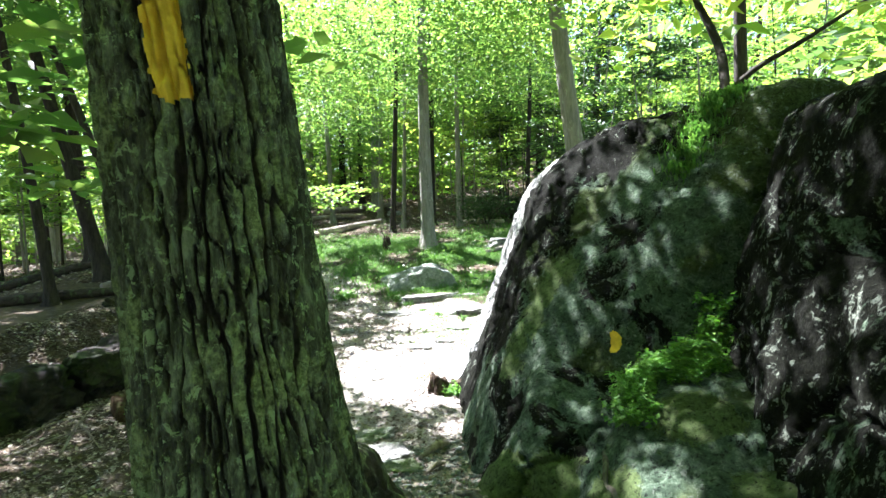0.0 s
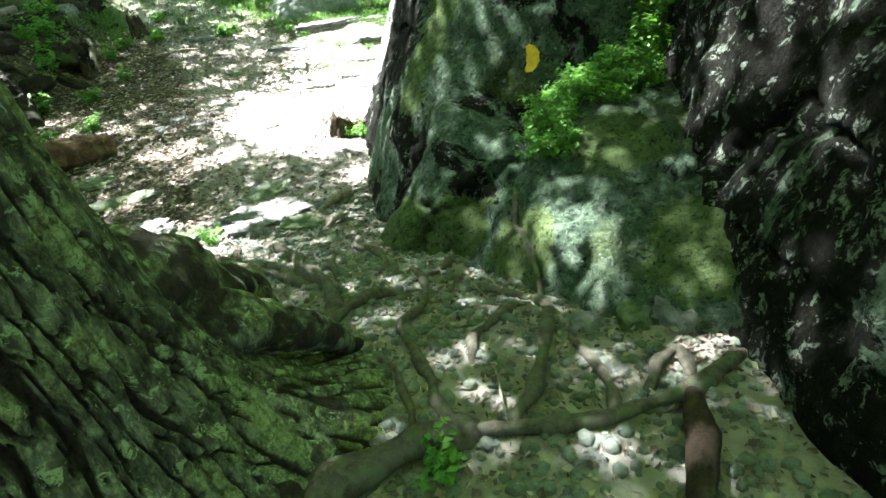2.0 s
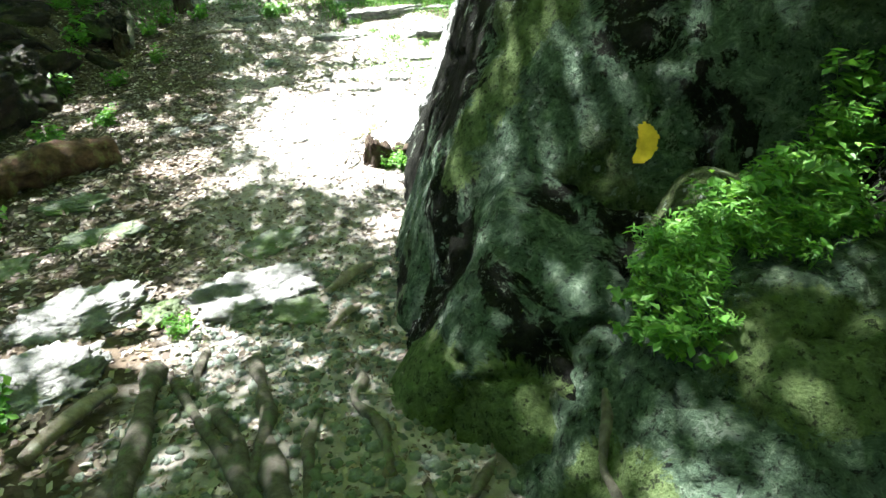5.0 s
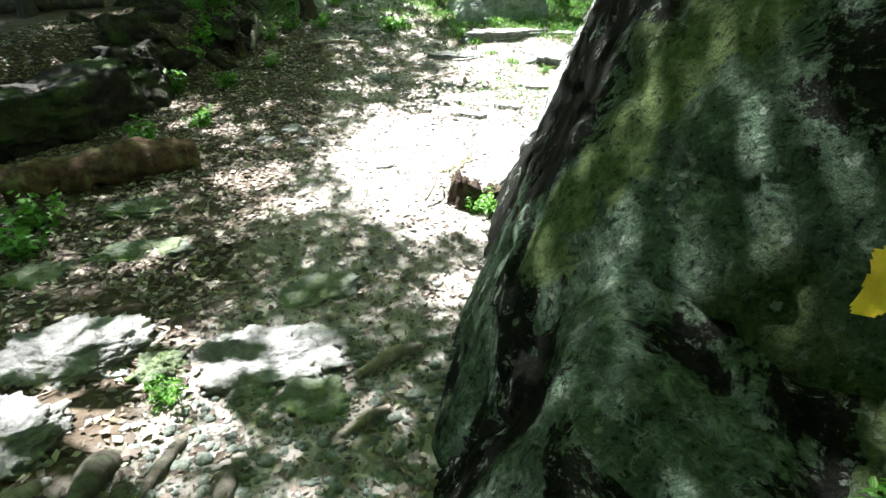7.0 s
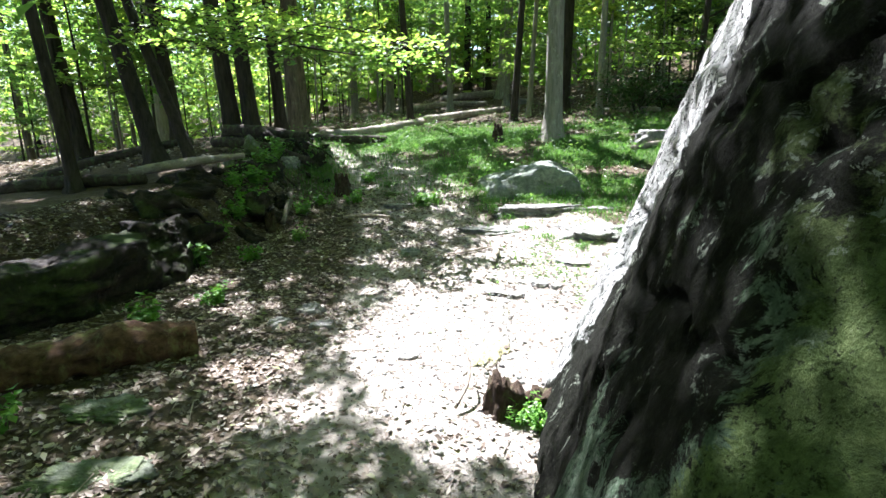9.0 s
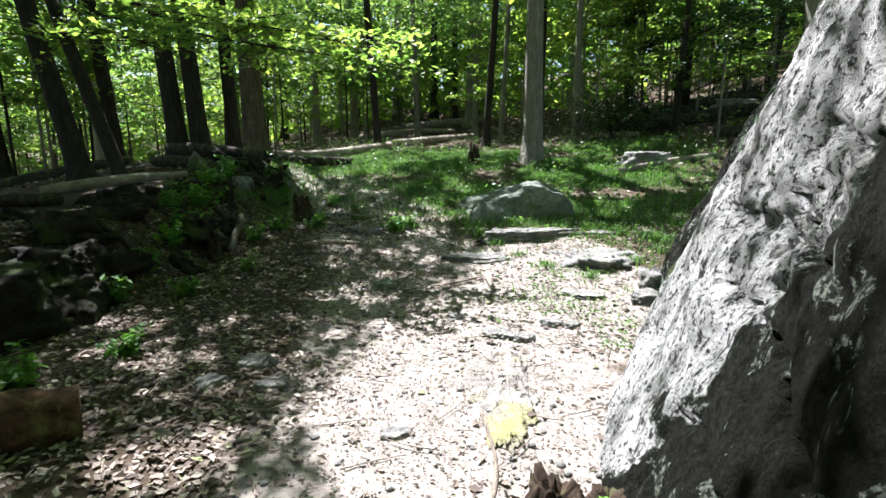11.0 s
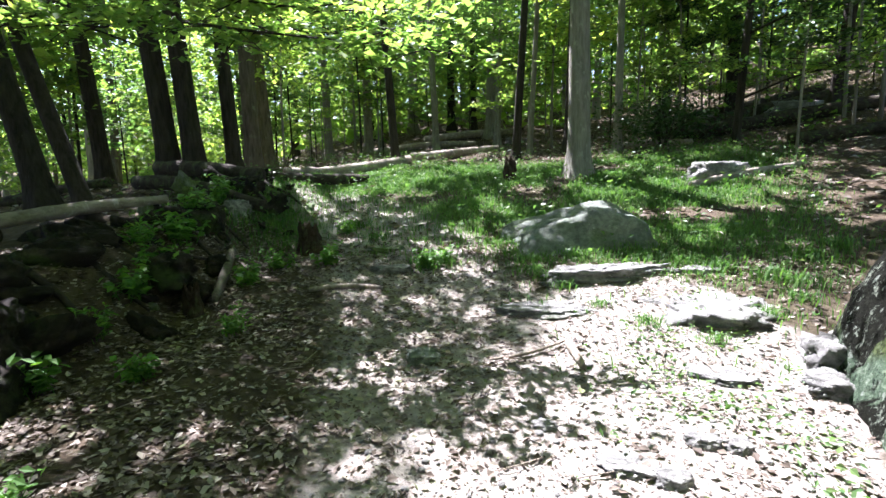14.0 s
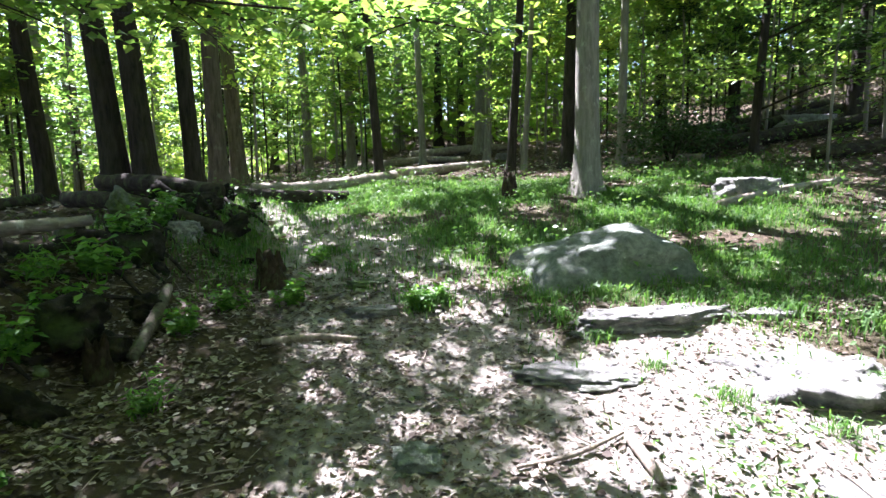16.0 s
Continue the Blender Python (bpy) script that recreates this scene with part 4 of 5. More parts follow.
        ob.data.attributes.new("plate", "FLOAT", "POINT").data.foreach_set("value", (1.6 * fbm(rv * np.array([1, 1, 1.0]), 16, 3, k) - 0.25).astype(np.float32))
    # painted blaze, following the bark
    a0 = math.atan2(-y0, -x0) - 0.16
    i0, i1 = np.searchsorted(z, 1.83 - base), np.searchsorted(z, 2.30 - base)
    j = [(int(round((a0 / (2 * np.pi)) * sides)) + k) % sides for k in range(-11, 12)]
    patch = v[i0:i1][:, j].copy()
    out = np.stack([np.cos(A), np.sin(A), np.zeros_like(A)], -1)[i0:i1][:, j]
    edge = (fbm(patch.reshape(-1, 3), 20, 3, 8).reshape(patch.shape[:2]) - 0.5)
    patch += out * 0.004
    nu, nv = patch.shape[:2]
    fc = grid_faces(nu, nv)
    cu, cv = (fc[:, 0] // nv) / (nu - 1), (fc[:, 0] % nv) / (nv - 1)
    e = edge.ravel()[fc[:, 0]] * 0.35
    fc = fc[(np.minimum(cu, 1 - cu) * 2.0 + e > 0.04) & (np.minimum(cv, 1 - cv) + e > 0.06)]
    part_np("blaze_mark", patch.reshape(-1, 3), fc, M_YELLOW, t, "flaking yellow painted trail blaze")
    rng = np.random.default_rng(3)
    for pts, rr in limb_set((lx * z, ly * z, z, r * (1.04 - 0.045 * z)), r, 13, rng, 6, 0.5, 0.35):
        lv, lf = tube(pts, rr, 8, rows=14)
        part_np("limb", lv, lf, M_BARK_BIG, t)
    return t


BIG = big_tree()
HOSTS.append((-0.60, 1.68, BIG))
hp = np.array([(q[0], q[1]) for q in HOSTS])
near = np.argmin(((P[:, None, :2] - hp[None]) ** 2).sum(-1), 1)
for k, (x, y, t) in enumerate(HOSTS):
    m = near == k
    if m.sum() < 20:
        continue
    lv, lf = leaf_cards(P[m] - np.array(t.location), 0.132, rng, 0.55, 0.2, 0.65)
    part_np("crown", lv, lf, M_LEAF, t, "", False)


# ---- small stones, roots and wood along the trail ----
from mathutils.bvhtree import BVHTree

TREES_BVH = []
for ob in (boulder_a, boulder_b, boulder_c, ledge, foot):
    off = Vector(ob.location)
    TREES_BVH.append(BVHTree.FromPolygons([v.co + off for v in ob.data.vertices], [p.vertices[:] for p in ob.data.polygons]))


def top(x, y, rocks=TREES_BVH):
    """Height of the ground, or of the rock that lies on it."""
    z = gz(x, y)
    for b in rocks:
        hit = b.ray_cast(Vector((x, y, 6)), Vector((0, 0, -1)))
        if hit[0] is not None and hit[0].z > z:
            z = hit[0].z
    return z


def low_top(x, y):
    return top(x, y, TREES_BVH[3:])


STONES = [
    (-0.78, 4.85, 1.0, 0.62, 0.38, 10, M_ROCK, "pale flat-topped stone lying beside the dirt trail"),
    (-0.42, 4.62, 0.5, 0.34, 0.22, -15, M_MOSSROCK, "small greenish stone wedged against a pale one"),
    (-0.90, 5.50, 0.42, 0.80, 0.24, -35, M_MOSSROCK, "long mossy stone edging the trail"),
    (-1.78, 4.60, 0.85, 0.62, 0.42, 25, M_ROCK, "pale angular stone half buried in leaves"),
    (-1.55, 3.98, 0.75, 0.60, 0.40, 40, M_ROCK, "sunlit pale stone tilted against the roots"),
    (-1.30, 4.65, 0.32, 0.34, 0.34, 0, M_MOSSROCK, "dark mossy stone standing on edge"),
    (-2.80, 6.45, 0.62, 0.36, 0.22, 10, M_MOSSROCK, "mossy stone below the rotten log"),
    (-2.25, 5.80, 0.75, 0.42, 0.16, 20, M_MOSSROCK, "flat mossy stone sunk in leaf litter"),
    (-2.75, 5.35, 0.55, 0.42, 0.22, 60, M_MOSSROCK, "mossy stone sunk in leaf litter"),
    (-0.30, 13.02, 1.7, 0.58, 0.32, 24, M_ROCK, "long pale slab of layered stone"),
    (0.62, 13.25, 0.8, 0.3, 0.18, 20, M_ROCK, "small pale stone beyond the slab"),
    (0.42, 12.20, 1.35, 1.10, 0.58, -10, M_ROCK, "broad pale rock with mossy front edge"),
    (-1.15, 12.02, 1.2, 0.55, 0.22, 5, M_ROCK, "flat pale stone across the trail"),
    (-2.05, 10.92, 0.40, 0.36, 0.20, 20, M_GREYGREEN, "three-cornered greenish stone in the trail"),
    (-2.95, 13.10, 0.55, 0.30, 0.20, 15, M_ROCK, "small white stone beside weeds"),
    (-3.3, 13.9, 0.6, 0.4, 0.2, 15, M_MOSSROCK, "flat greenish stone at the trail's edge"),
    (2.05, 18.0, 1.35, 0.8, 0.75, 20, M_ROCK, "pale pointed rock at the foot of the slope"),
    (1.15, 11.15, 0.75, 0.7, 0.62, 0, M_ROCK, "pale rock at the boulder's far end"),
    (0.95, 10.75, 0.5, 0.45, 0.3, 30, M_ROCK, "pale rock leaning on the boulder's end"),
    (-0.55, 8.55, 0.62, 2.1, 0.26, 8, M_YROCK, "long flat stone with yellow moss in the dirt"),
    (-1.04, 9.98, 0.18, 0.14, 0.12, 0, M_ROCK, "loose pale stone on the dirt"),
    (-0.58, 9.66, 0.40, 0.26, 0.16, -20, M_ROCK, "flat loose stone on the dirt"),
    (-0.36, 9.55, 0.22, 0.18, 0.14, 40, M_ROCK, "loose angular stone on the dirt"),
    (-0.13, 9.95, 0.26, 0.16, 0.14, 15, M_ROCK, "loose pale stone on the dirt"),
    (0.08, 9.92, 0.18, 0.14, 0.12, 70, M_ROCK, "loose pale stone on the dirt"),
    (0.22, 10.87, 0.50, 0.30, 0.12, -30, M_ROCK, "thin flat stone lying on the dirt"),
    (-2.47, 8.60, 0.34, 0.24, 0.18, 50, M_ROCK, "loose pale stone in the leaves"),
    (-2.12, 8.28, 0.30, 0.22, 0.16, 10, M_ROCK, "loose pale stone in the leaves"),
    (-2.55, 8.20, 0.30, 0.22, 0.16, 80, M_ROCK, "loose grey stone in the leaves"),
    (-1.05, 7.75, 0.20, 0.16, 0.10, 30, M_ROCK, "small stone in the dirt"),
    (-6.6, 15.7, 0.75, 0.5, 0.55, 20, M_MOSSROCK, "grey-green stone among the bank's roots"),
    (-5.9, 14.3, 0.5, 0.45, 0.4, 70, M_ROCK, "pale stone in the earth bank"),
    (6.2, 25.5, 1.8, 1.2, 1.1, 10, M_ROCK, "pale boulder on the wooded slope"),
    (8.2, 23.6, 1.6, 1.3, 0.9, 50, M_ROCK, "grey boulder on the wooded slope"),
    (4.6, 28.4, 1.4, 1.0, 0.8, 30, M_ROCK, "grey boulder on the wooded slope"),
    (2.6, 31.0, 1.3, 1.0, 0.7, 30, M_ROCK, "grey boulder on the wooded slope"),
    (-3.0, 33.0, 1.2, 0.9, 0.7, 70, M_ROCK, "grey boulder on the wooded slope"),
    (0.98, 2.32, 0.20, 0.14, 0.12, 20, M_ROCK, "small stone among roots"),
    (1.18, 2.30, 0.24, 0.16, 0.20, 60, M_MOSSROCK, "upright mossy stone among roots"),
    (1.32, 2.22, 0.22, 0.16, 0.22, 100, M_ROCK, "upright grey stone among roots"),
    (0.20, 1.95, 0.20, 0.15, 0.08, 10, M_ROCK, "flat stone in the dirt among roots"),
    (0.72, 1.62, 0.12, 0.1, 0.07, 10, M_ROCK, "flat stone in the dirt among roots"),
    (0.95, 1.98, 0.13, 0.1, 0.08, 10, M_ROCK, "small pale stone in the dirt"),
]
for k, (x, y, sx, sy, sz, turn, mat, label) in enumerate(STONES):
    stone("rock", x, y, sx, sy, sz, label, mat, turn, k, 0.72 if mat is M_YROCK else 0.68 if label.startswith("broad") else 0.62 if label.startswith("flat") else 0.60 if 3.5 < y < 6.5 else 0.46, 6 if sx > 0.6 and y < 9 else 5 if sx > 0.3 and y < 16 else 4, 0.72, rough=0.13, ragged=0.55)

stone("rock", -0.60, 14.35, 1.9, 1.0, 1.05, "large grey-green rock with sloping back in grass", M_GREYGREEN, 8, 77, 0.42, 5,
      faces=[((-0.42, -0.12, 0.90), 0.62), ((0.55, -0.1, 0.8), 0.80), ((0.1, -0.9, 0.42), 0.80), ((0, 0.95, 0.3), 0.9), ((0.95, 0, 0.2), 0.92), ((-0.9, -0.2, 0.3), 0.98), ((0, 0, -1), 0.9)])
# roots laid bare by feet and rain, as lines over the ground: points and thickness
ROOTS = [
    ([(-0.15, 1.62), (0.17, 1.78), (0.41, 1.84)], 0.060), ([(0.41, 1.84), (0.53, 1.80), (0.85, 1.77), (1.14, 1.82), (1.5, 2.0)], 0.030),
    ([(0.87, 2.62), (0.88, 2.46), (0.75, 2.15), (0.65, 1.95), (0.53, 1.82)], 0.030), ([(0.90, 2.62), (0.92, 2.86), (0.90, 3.08), (0.97, 3.3)], 0.018),
    ([(0.33, 3.30), (0.40, 2.97), (0.36, 2.66), (0.23, 2.52), (0.31, 2.19), (0.33, 1.99), (0.36, 1.86)], 0.024), ([(0.82, 2.64), (0.64, 2.43), (0.53, 2.33), (0.49, 2.18)], 0.022),
    ([(-0.31, 3.51), (-0.09, 3.05), (-0.03, 2.73), (-0.13, 2.55)], 0.040), ([(-0.12, 2.52), (0.01, 2.75), (0.14, 2.84), (0.3, 2.8)], 0.034),
    ([(-0.95, 4.02), (-0.49, 3.44), (-0.18, 3.09)], 0.030), ([(0.89, 2.23), (0.91, 2.08), (0.91, 1.92), (0.87, 1.78)], 0.022),
    ([(1.01, 1.85), (1.12, 1.99), (1.23, 2.05), (1.20, 1.90)], 0.024), ([(0.66, 2.92), (0.68, 2.82), (0.76, 2.72), (0.86, 2.62)], 0.020),
    ([(-1.05, 4.12), (-0.95, 3.86), (-0.79, 3.46), (-0.7, 3.1)], 0.050), ([(-0.57, 4.18), (-0.43, 3.86), (-0.31, 3.59), (-0.28, 3.2)], 0.034),
    ([(-0.62, 3.72), (-0.39, 3.44), (-0.3, 3.2)], 0.036), ([(-0.03, 4.05), (0.05, 3.83), (0.01, 3.69), (0.17, 3.50), (0.22, 3.25)], 0.028),
    ([(-0.12, 3.80), (-0.12, 3.44), (-0.05, 3.1)], 0.024), ([(-0.89, 4.37), (-0.80, 4.05), (-0.74, 3.80)], 0.026), ([(0.62, 3.35), (0.5, 3.12), (0.36, 2.98)], 0.020),
    ([(0.55, 2.62), (0.70, 2.55), (0.84, 2.6)], 0.014), ([(0.1, 2.35), (0.2, 2.2), (0.24, 1.95), (0.2, 1.7)], 0.016), ([(0.45, 2.7), (0.52, 2.9), (0.62, 3.1)], 0.014),
]
for k, (line, r) in enumerate(ROOTS):
    pts = []
    for a, b in zip(line[:-1], line[1:]):
        for u in (0.0, 0.5):
            pts.append((a[0] + (b[0] - a[0]) * u + 0.012 * math.sin(9 * u + k), a[1] + (b[1] - a[1]) * u))
    pts.append(line[-1])
    p3 = [(x, y, low_top(x, y) + r * (0.75 if 0 < i < len(pts) - 1 else -0.6)) for i, (x, y) in enumerate(pts)]
    m = len(p3)
    rv, rf = tube(p3, [1.12 * r * (0.8 + 0.28 * math.sin(2.1 * i + k)) for i in range(m)], 12, 0.38, k + 5)
    tagged(part_np("exposed_root", rv, rf, M_ROOT), "bare grey-brown root snaking over the trodden dirt", "root", "roots across the trail")


def fallen(name, pts, radii, mat, label, category="log", rough=0.18, sides=18, seed=0, squash=1.0):
    v, f = tube(pts, radii, sides, rough, seed, squash)
    v = v - np.array(pts[0])
    ob = part_np(name, v, f, mat)
    ob.location = pts[0]
    return tagged(ob, label, category)


def on(x, y, up):
    return (x, y, gz(x, y) + up)


fallen("log", [on(-4.05, 6.35, 0.10), on(-3.5, 6.95, 0.12), on(-2.95, 7.5, 0.11)], [0.17, 0.19, 0.17], M_ROTTEN, "crumbling reddish rotten log with moss on leaf litter", seed=3, rough=0.6, sides=44)
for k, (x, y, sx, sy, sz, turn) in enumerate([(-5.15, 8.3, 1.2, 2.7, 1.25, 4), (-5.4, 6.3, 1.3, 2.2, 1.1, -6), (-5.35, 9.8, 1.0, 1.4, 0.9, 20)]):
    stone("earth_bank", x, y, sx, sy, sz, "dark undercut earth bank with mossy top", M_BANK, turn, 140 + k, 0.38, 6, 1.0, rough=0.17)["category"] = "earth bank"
r2 = np.random.default_rng(160)
for k in range(64):
    y = r2.uniform(10.0, 16.6)
    x = -(4.5 + 0.12 * (y - 8.5)) + 0.15 - 2.0 * r2.random() ** 0.8
    q = 0.10 + 0.42 * r2.random() ** 2.2
    v, f = planed(4, [(r2.normal(0, 1, 3), r2.uniform(0.8, 1.2)) for _ in range(7)] + [((0, 0, -1), 1.0), ((0, 0, 1), 1.0), ((1, 0, 0), 1.2), ((-1, 0, 0), 1.2), ((0, 1, 0), 1.1), ((0, -1, 0), 1.1)], 0.30, 160 + k, 4)
    v = v * (1 + 0.5 * (fbm(v, 3.0, 4, 300 + k) - 0.5))[:, None]
    m = np.array(pose(0, 0, 0, r2.normal(0, 25), r2.normal(0, 25), r2.uniform(0, 360)).to_3x3())
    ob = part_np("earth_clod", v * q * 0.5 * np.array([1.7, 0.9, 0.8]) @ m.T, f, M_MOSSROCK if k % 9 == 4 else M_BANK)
    ob.location = on(x, y, q * 0.10)
    tagged(ob, "mossy grey stone held in the earth bank" if k % 9 == 4 else "dark root-bound clod in the earth bank", "rock" if k % 9 == 4 else "clod", "clods in the bank")
fallen("log", [on(-7.5, 11.6, 0.22), on(-7.0, 12.4, 0.26), on(-6.4, 13.4, 0.22)], [0.085, 0.09, 0.06], M_LOG_PALE, "bleached fallen log on the earth bank", seed=8)
fallen("log", [on(-8.9, 16.3, 0.30), on(-7.6, 15.9, 0.34), on(-6.2, 15.6, 0.26)], [0.13, 0.15, 0.12], M_LOG_DARK, "dark fallen log among the bank's roots", seed=9)
fallen("log", [on(-8.2, 14.9, 0.2), on(-7.0, 14.6, 0.28), on(-5.6, 14.6, 0.16)], [0.12, 0.13, 0.10], M_LOG_DARK, "dark rotting log below the twin trunks", seed=10)
fallen("log", [on(-6.9, 17.8, 0.12), on(-6.2, 19.0, 0.11), on(-5.2, 22, 0.12)], [0.11, 0.13, 0.12], M_LOG_PALE, "long bleached fallen log beside the grass", seed=11)
fallen("log", [on(-5.2, 22.4, 0.15), on(-4.4, 25.5, 0.13), on(-3.2, 29, 0.13)], [0.13, 0.15, 0.13], M_LOG_PALE, "long bleached fallen log below the hill", seed=12)
fallen("log", [on(-6.9, 17.0, 0.08), on(-6.0, 17.5, 0.12), on(-5.2, 18.4, 0.08)], [0.12, 0.13, 0.1], M_LOG_DARK, "dark mossy log at the grass's edge", seed=13)
fallen("log", [on(0.9, 24.6, 0.1), on(1.6, 23.4, 0.12), on(2.5, 22.2, 0.1)], [0.09, 0.1, 0.08], M_LOG_PALE, "pale fallen limb on the slope", seed=14)
for k, (a, b, r) in enumerate([((3.0, 25.6), (8.2, 26.6), 0.2), ((2.6, 23.8), (7.6, 23.2), 0.22), ((4.2, 20.6), (8.6, 19.6), 0.14), ((1.4, 17.2), (3.6, 18.3), 0.07), ((3.5, 28.5), (9.0, 30.5), 0.2),
                               ((-7.5, 33.5), (-3.0, 36.5), 0.2), ((-9.0, 30.0), (-4.8, 32.5), 0.16), ((-12.5, 13.8), (-9.4, 15.6), 0.14), ((-11.0, 10.5), (-7.2, 11.6), 0.13)]):
    mid = ((a[0] + b[0]) / 2, (a[1] + b[1]) / 2 + 0.15)
    fallen("log", [on(*a, r * 0.8), on(*mid, r * 1.0), on(*b, r * 0.8)], [r, r * 0.95, r * 0.7], M_LOG_PALE if k in (3, 5, 6) else M_LOG_DARK, "weathered fallen log lying on the forest floor", seed=20 + k)
fallen("driftwood_stick", [on(-0.02, 5.06, 0.05), on(-0.14, 4.95, 0.07), on(-0.29, 4.79, 0.02)], [0.02, 0.035, 0.022], M_DEADWOOD, "short weathered stick on the trodden dirt", "stick", 0.3, 12, 31)
fallen("stick", [on(-0.06, 4.60, 0.03), on(-0.14, 4.5, 0.05), on(-0.22, 4.40, 0.01)], [0.016, 0.026, 0.016], M_DEADWOOD, "short weathered stick on the trodden dirt", "stick", 0.3, 12, 32)
fallen("stick", [on(-1.12, 3.86, 0.06), on(-1.17, 3.65, 0.08), on(-1.22, 3.42, 0.05)], [0.025, 0.04, 0.03], M_DEADWOOD, "bleached split branch beside the pale stones", "stick", 0.3, 12, 33)
fallen("stick", [on(-0.88, 11.2, 0.03), on(-0.8, 11.0, 0.04), on(-0.76, 10.85, 0.02)], [0.03, 0.035, 0.02], M_DEADWOOD, "bleached stick on the sunny dirt", "stick", 0.25, 10, 34)
fallen("stick", [on(-5.1, 12.9, 0.2), on(-4.9, 12.4, 0.12), on(-4.72, 11.9, 0.02)], [0.05, 0.06, 0.05], M_ROOT, "mossy broken branch leaning on the bank", "stick", 0.25, 12, 35)
fallen("stick", [on(-1.5, 10.9, 0.02), on(-1.2, 11.0, 0.03), on(-0.9, 11.25, 0.02)], [0.012, 0.016, 0.01], M_DEADWOOD, "thin dry stick on the dirt", "stick", 0.25, 8, 36)
fallen("stick", [on(-3.7, 12.2, 0.04), on(-3.3, 12.35, 0.05), on(-2.9, 12.4, 0.03)], [0.03, 0.035, 0.02], M_DEADWOOD, "grey fallen stick in the leaves", "stick", 0.25, 8, 37)
fallen("stick", [(-0.45, 6.95, -0.74), (-0.38, 7.2, -0.62), (-0.52, 7.5, -0.45)], [0.014, 0.012, 0.007], M_DEADWOOD, "thin twig leaning beside the stump", "stick", 0.25, 8, 38)
fallen("branch", [(2.75, 5.2, 2.55), (2.95, 5.6, 3.2), (2.55, 5.9, 4.2)], [0.05, 0.045, 0.03], M_BARK_DARK, "bare dead branch standing up behind the boulder", "branch", 0.15, 10, 39)
for k, (a, b, h1, h2) in enumerate([((-4.3, 5.1), (-3.75, 5.5), 0.05, 0.22), ((-4.0, 5.6), (-3.6, 5.35), 0.28, 0.05), ((-3.9, 5.2), (-3.82, 5.6), 0.03, 0.42), ((-4.5, 5.5), (-4.1, 5.75), 0.10, 0.25)]):
    fallen("stick", [on(*a, h1), on((a[0] + b[0]) / 2, (a[1] + b[1]) / 2, (h1 + h2) / 2 + 0.04), on(*b, h2)], [0.014, 0.012, 0.006], M_DEADWOOD, "bleached dead twig sticking out of the litter", "stick", 0.2, 8, 50 + k)
fallen("branch", [(3.0, 6.5, 2.45), (3.7, 6.5, 3.15), (4.3, 6.5, 3.45), (5.2, 6.5, 4.0)], [0.04, 0.035, 0.03, 0.02], M_BARK_DARK, "thin dead branch rising behind the boulders", "branch", 0.2, 10, 45)
fallen("rotten_root", [on(1.14, 1.80, 0.03), on(1.05, 1.62, 0.06), on(0.92, 1.40, 0.03)], [0.03, 0.05, 0.035], M_STUMP, "decayed dark root stub near the boulder", "root", 0.3, 16, 40)


def stump(x, y, r, tall, label, seed):
    """A broken stump: ragged rim, hollow top and spreading foot."""
    rows, sides = 16, 40
    ang = np.linspace(0, 2 * np.pi, sides, endpoint=False)
    u = np.linspace(0, 1, rows)
    U, A = np.meshgrid(u, ang, indexing="ij")
    q = np.stack([np.cos(A), np.sin(A), U * 1.5], -1).reshape(-1, 3)
    k = (fbm(q, 2.2, 4, seed) - 0.5).reshape(U.shape)
    R = r * (1 + 0.35 * (1 - U) ** 3 + 0.9 * k) * (1 - 0.22 * U ** 4)
    Z = -0.08 + (tall + 0.08) * U + 1.1 * tall * (fbm(np.stack([np.cos(A), np.sin(A), A * 0], -1).reshape(-1, 3), 2.5, 3, seed + 1).reshape(U.shape) - 0.5) * U ** 3
    body = np.stack([R * np.cos(A), R * np.sin(A), Z], -1)
    inner = body[-1] * np.array([0.55, 0.55, 0.75])
    core = np.repeat(np.array([[0, 0, tall * 0.55]]), sides, 0)
    v = np.concatenate([body.reshape(-1, 3), inner, core])
    ob = part_np("tree_stump", v, grid_faces(rows + 2, sides, True), M_STUMP)
    ob.location = (x, y, gz(x, y))
    return tagged(ob, label, "stump")


stump(-0.14, 7.12, 0.14, 0.20, "short dark broken stump beside the boulder", 1)
stump(0.10, 7.22, 0.11, 0.11, "low crumbling stump beside the boulder", 2)
stump(-4.4, 13.7, 0.16, 0.35, "mossy rotten stump beside the bank", 3)
stump(-1.95, 18.2, 0.12, 0.45, "low dark stump in the grass", 4)
stump(-4.75, 11.6, 0.09, 0.3, "broken mossy stub in the leaves", 5)

# paint mark on the boulder
rows, cols = 22, 14
bl = []
for i in range(rows):
    for j in range(cols):
        yy, zz = 0.56 - 0.20 * i / (rows - 1), -0.047 + 0.094 * j / (cols - 1)
        o = Vector((0.9, 2.2, 1.15))
        aim = Vector((1.34 + zz + 0.03 * math.sin(i * 0.16), 4.3, yy)) - o
        hit = TREES_BVH[0].ray_cast(o, aim.normalized())
        p = hit[0] if hit[0] is not None else o + aim
        bl.append(tuple(p - aim.normalized() * 0.014))
fc = grid_faces(rows, cols)
bl = np.array(bl)
ce = np.stack([(fc[:, 0] // cols) / (rows - 2) * 2 - 1, (fc[:, 0] % cols) / (cols - 2) * 2 - 1], 1)
fc = fc[(np.abs(ce) ** 3).sum(1) + (fbm(bl[fc[:, 0]], 30, 3, 4) - 0.5) * 0.7 < 1.0]
mark = part_np("blaze_mark", bl, fc, M_YELLOW, boulder_a, "worn yellow paint mark on the stone")
mark.location = tuple(-BA)


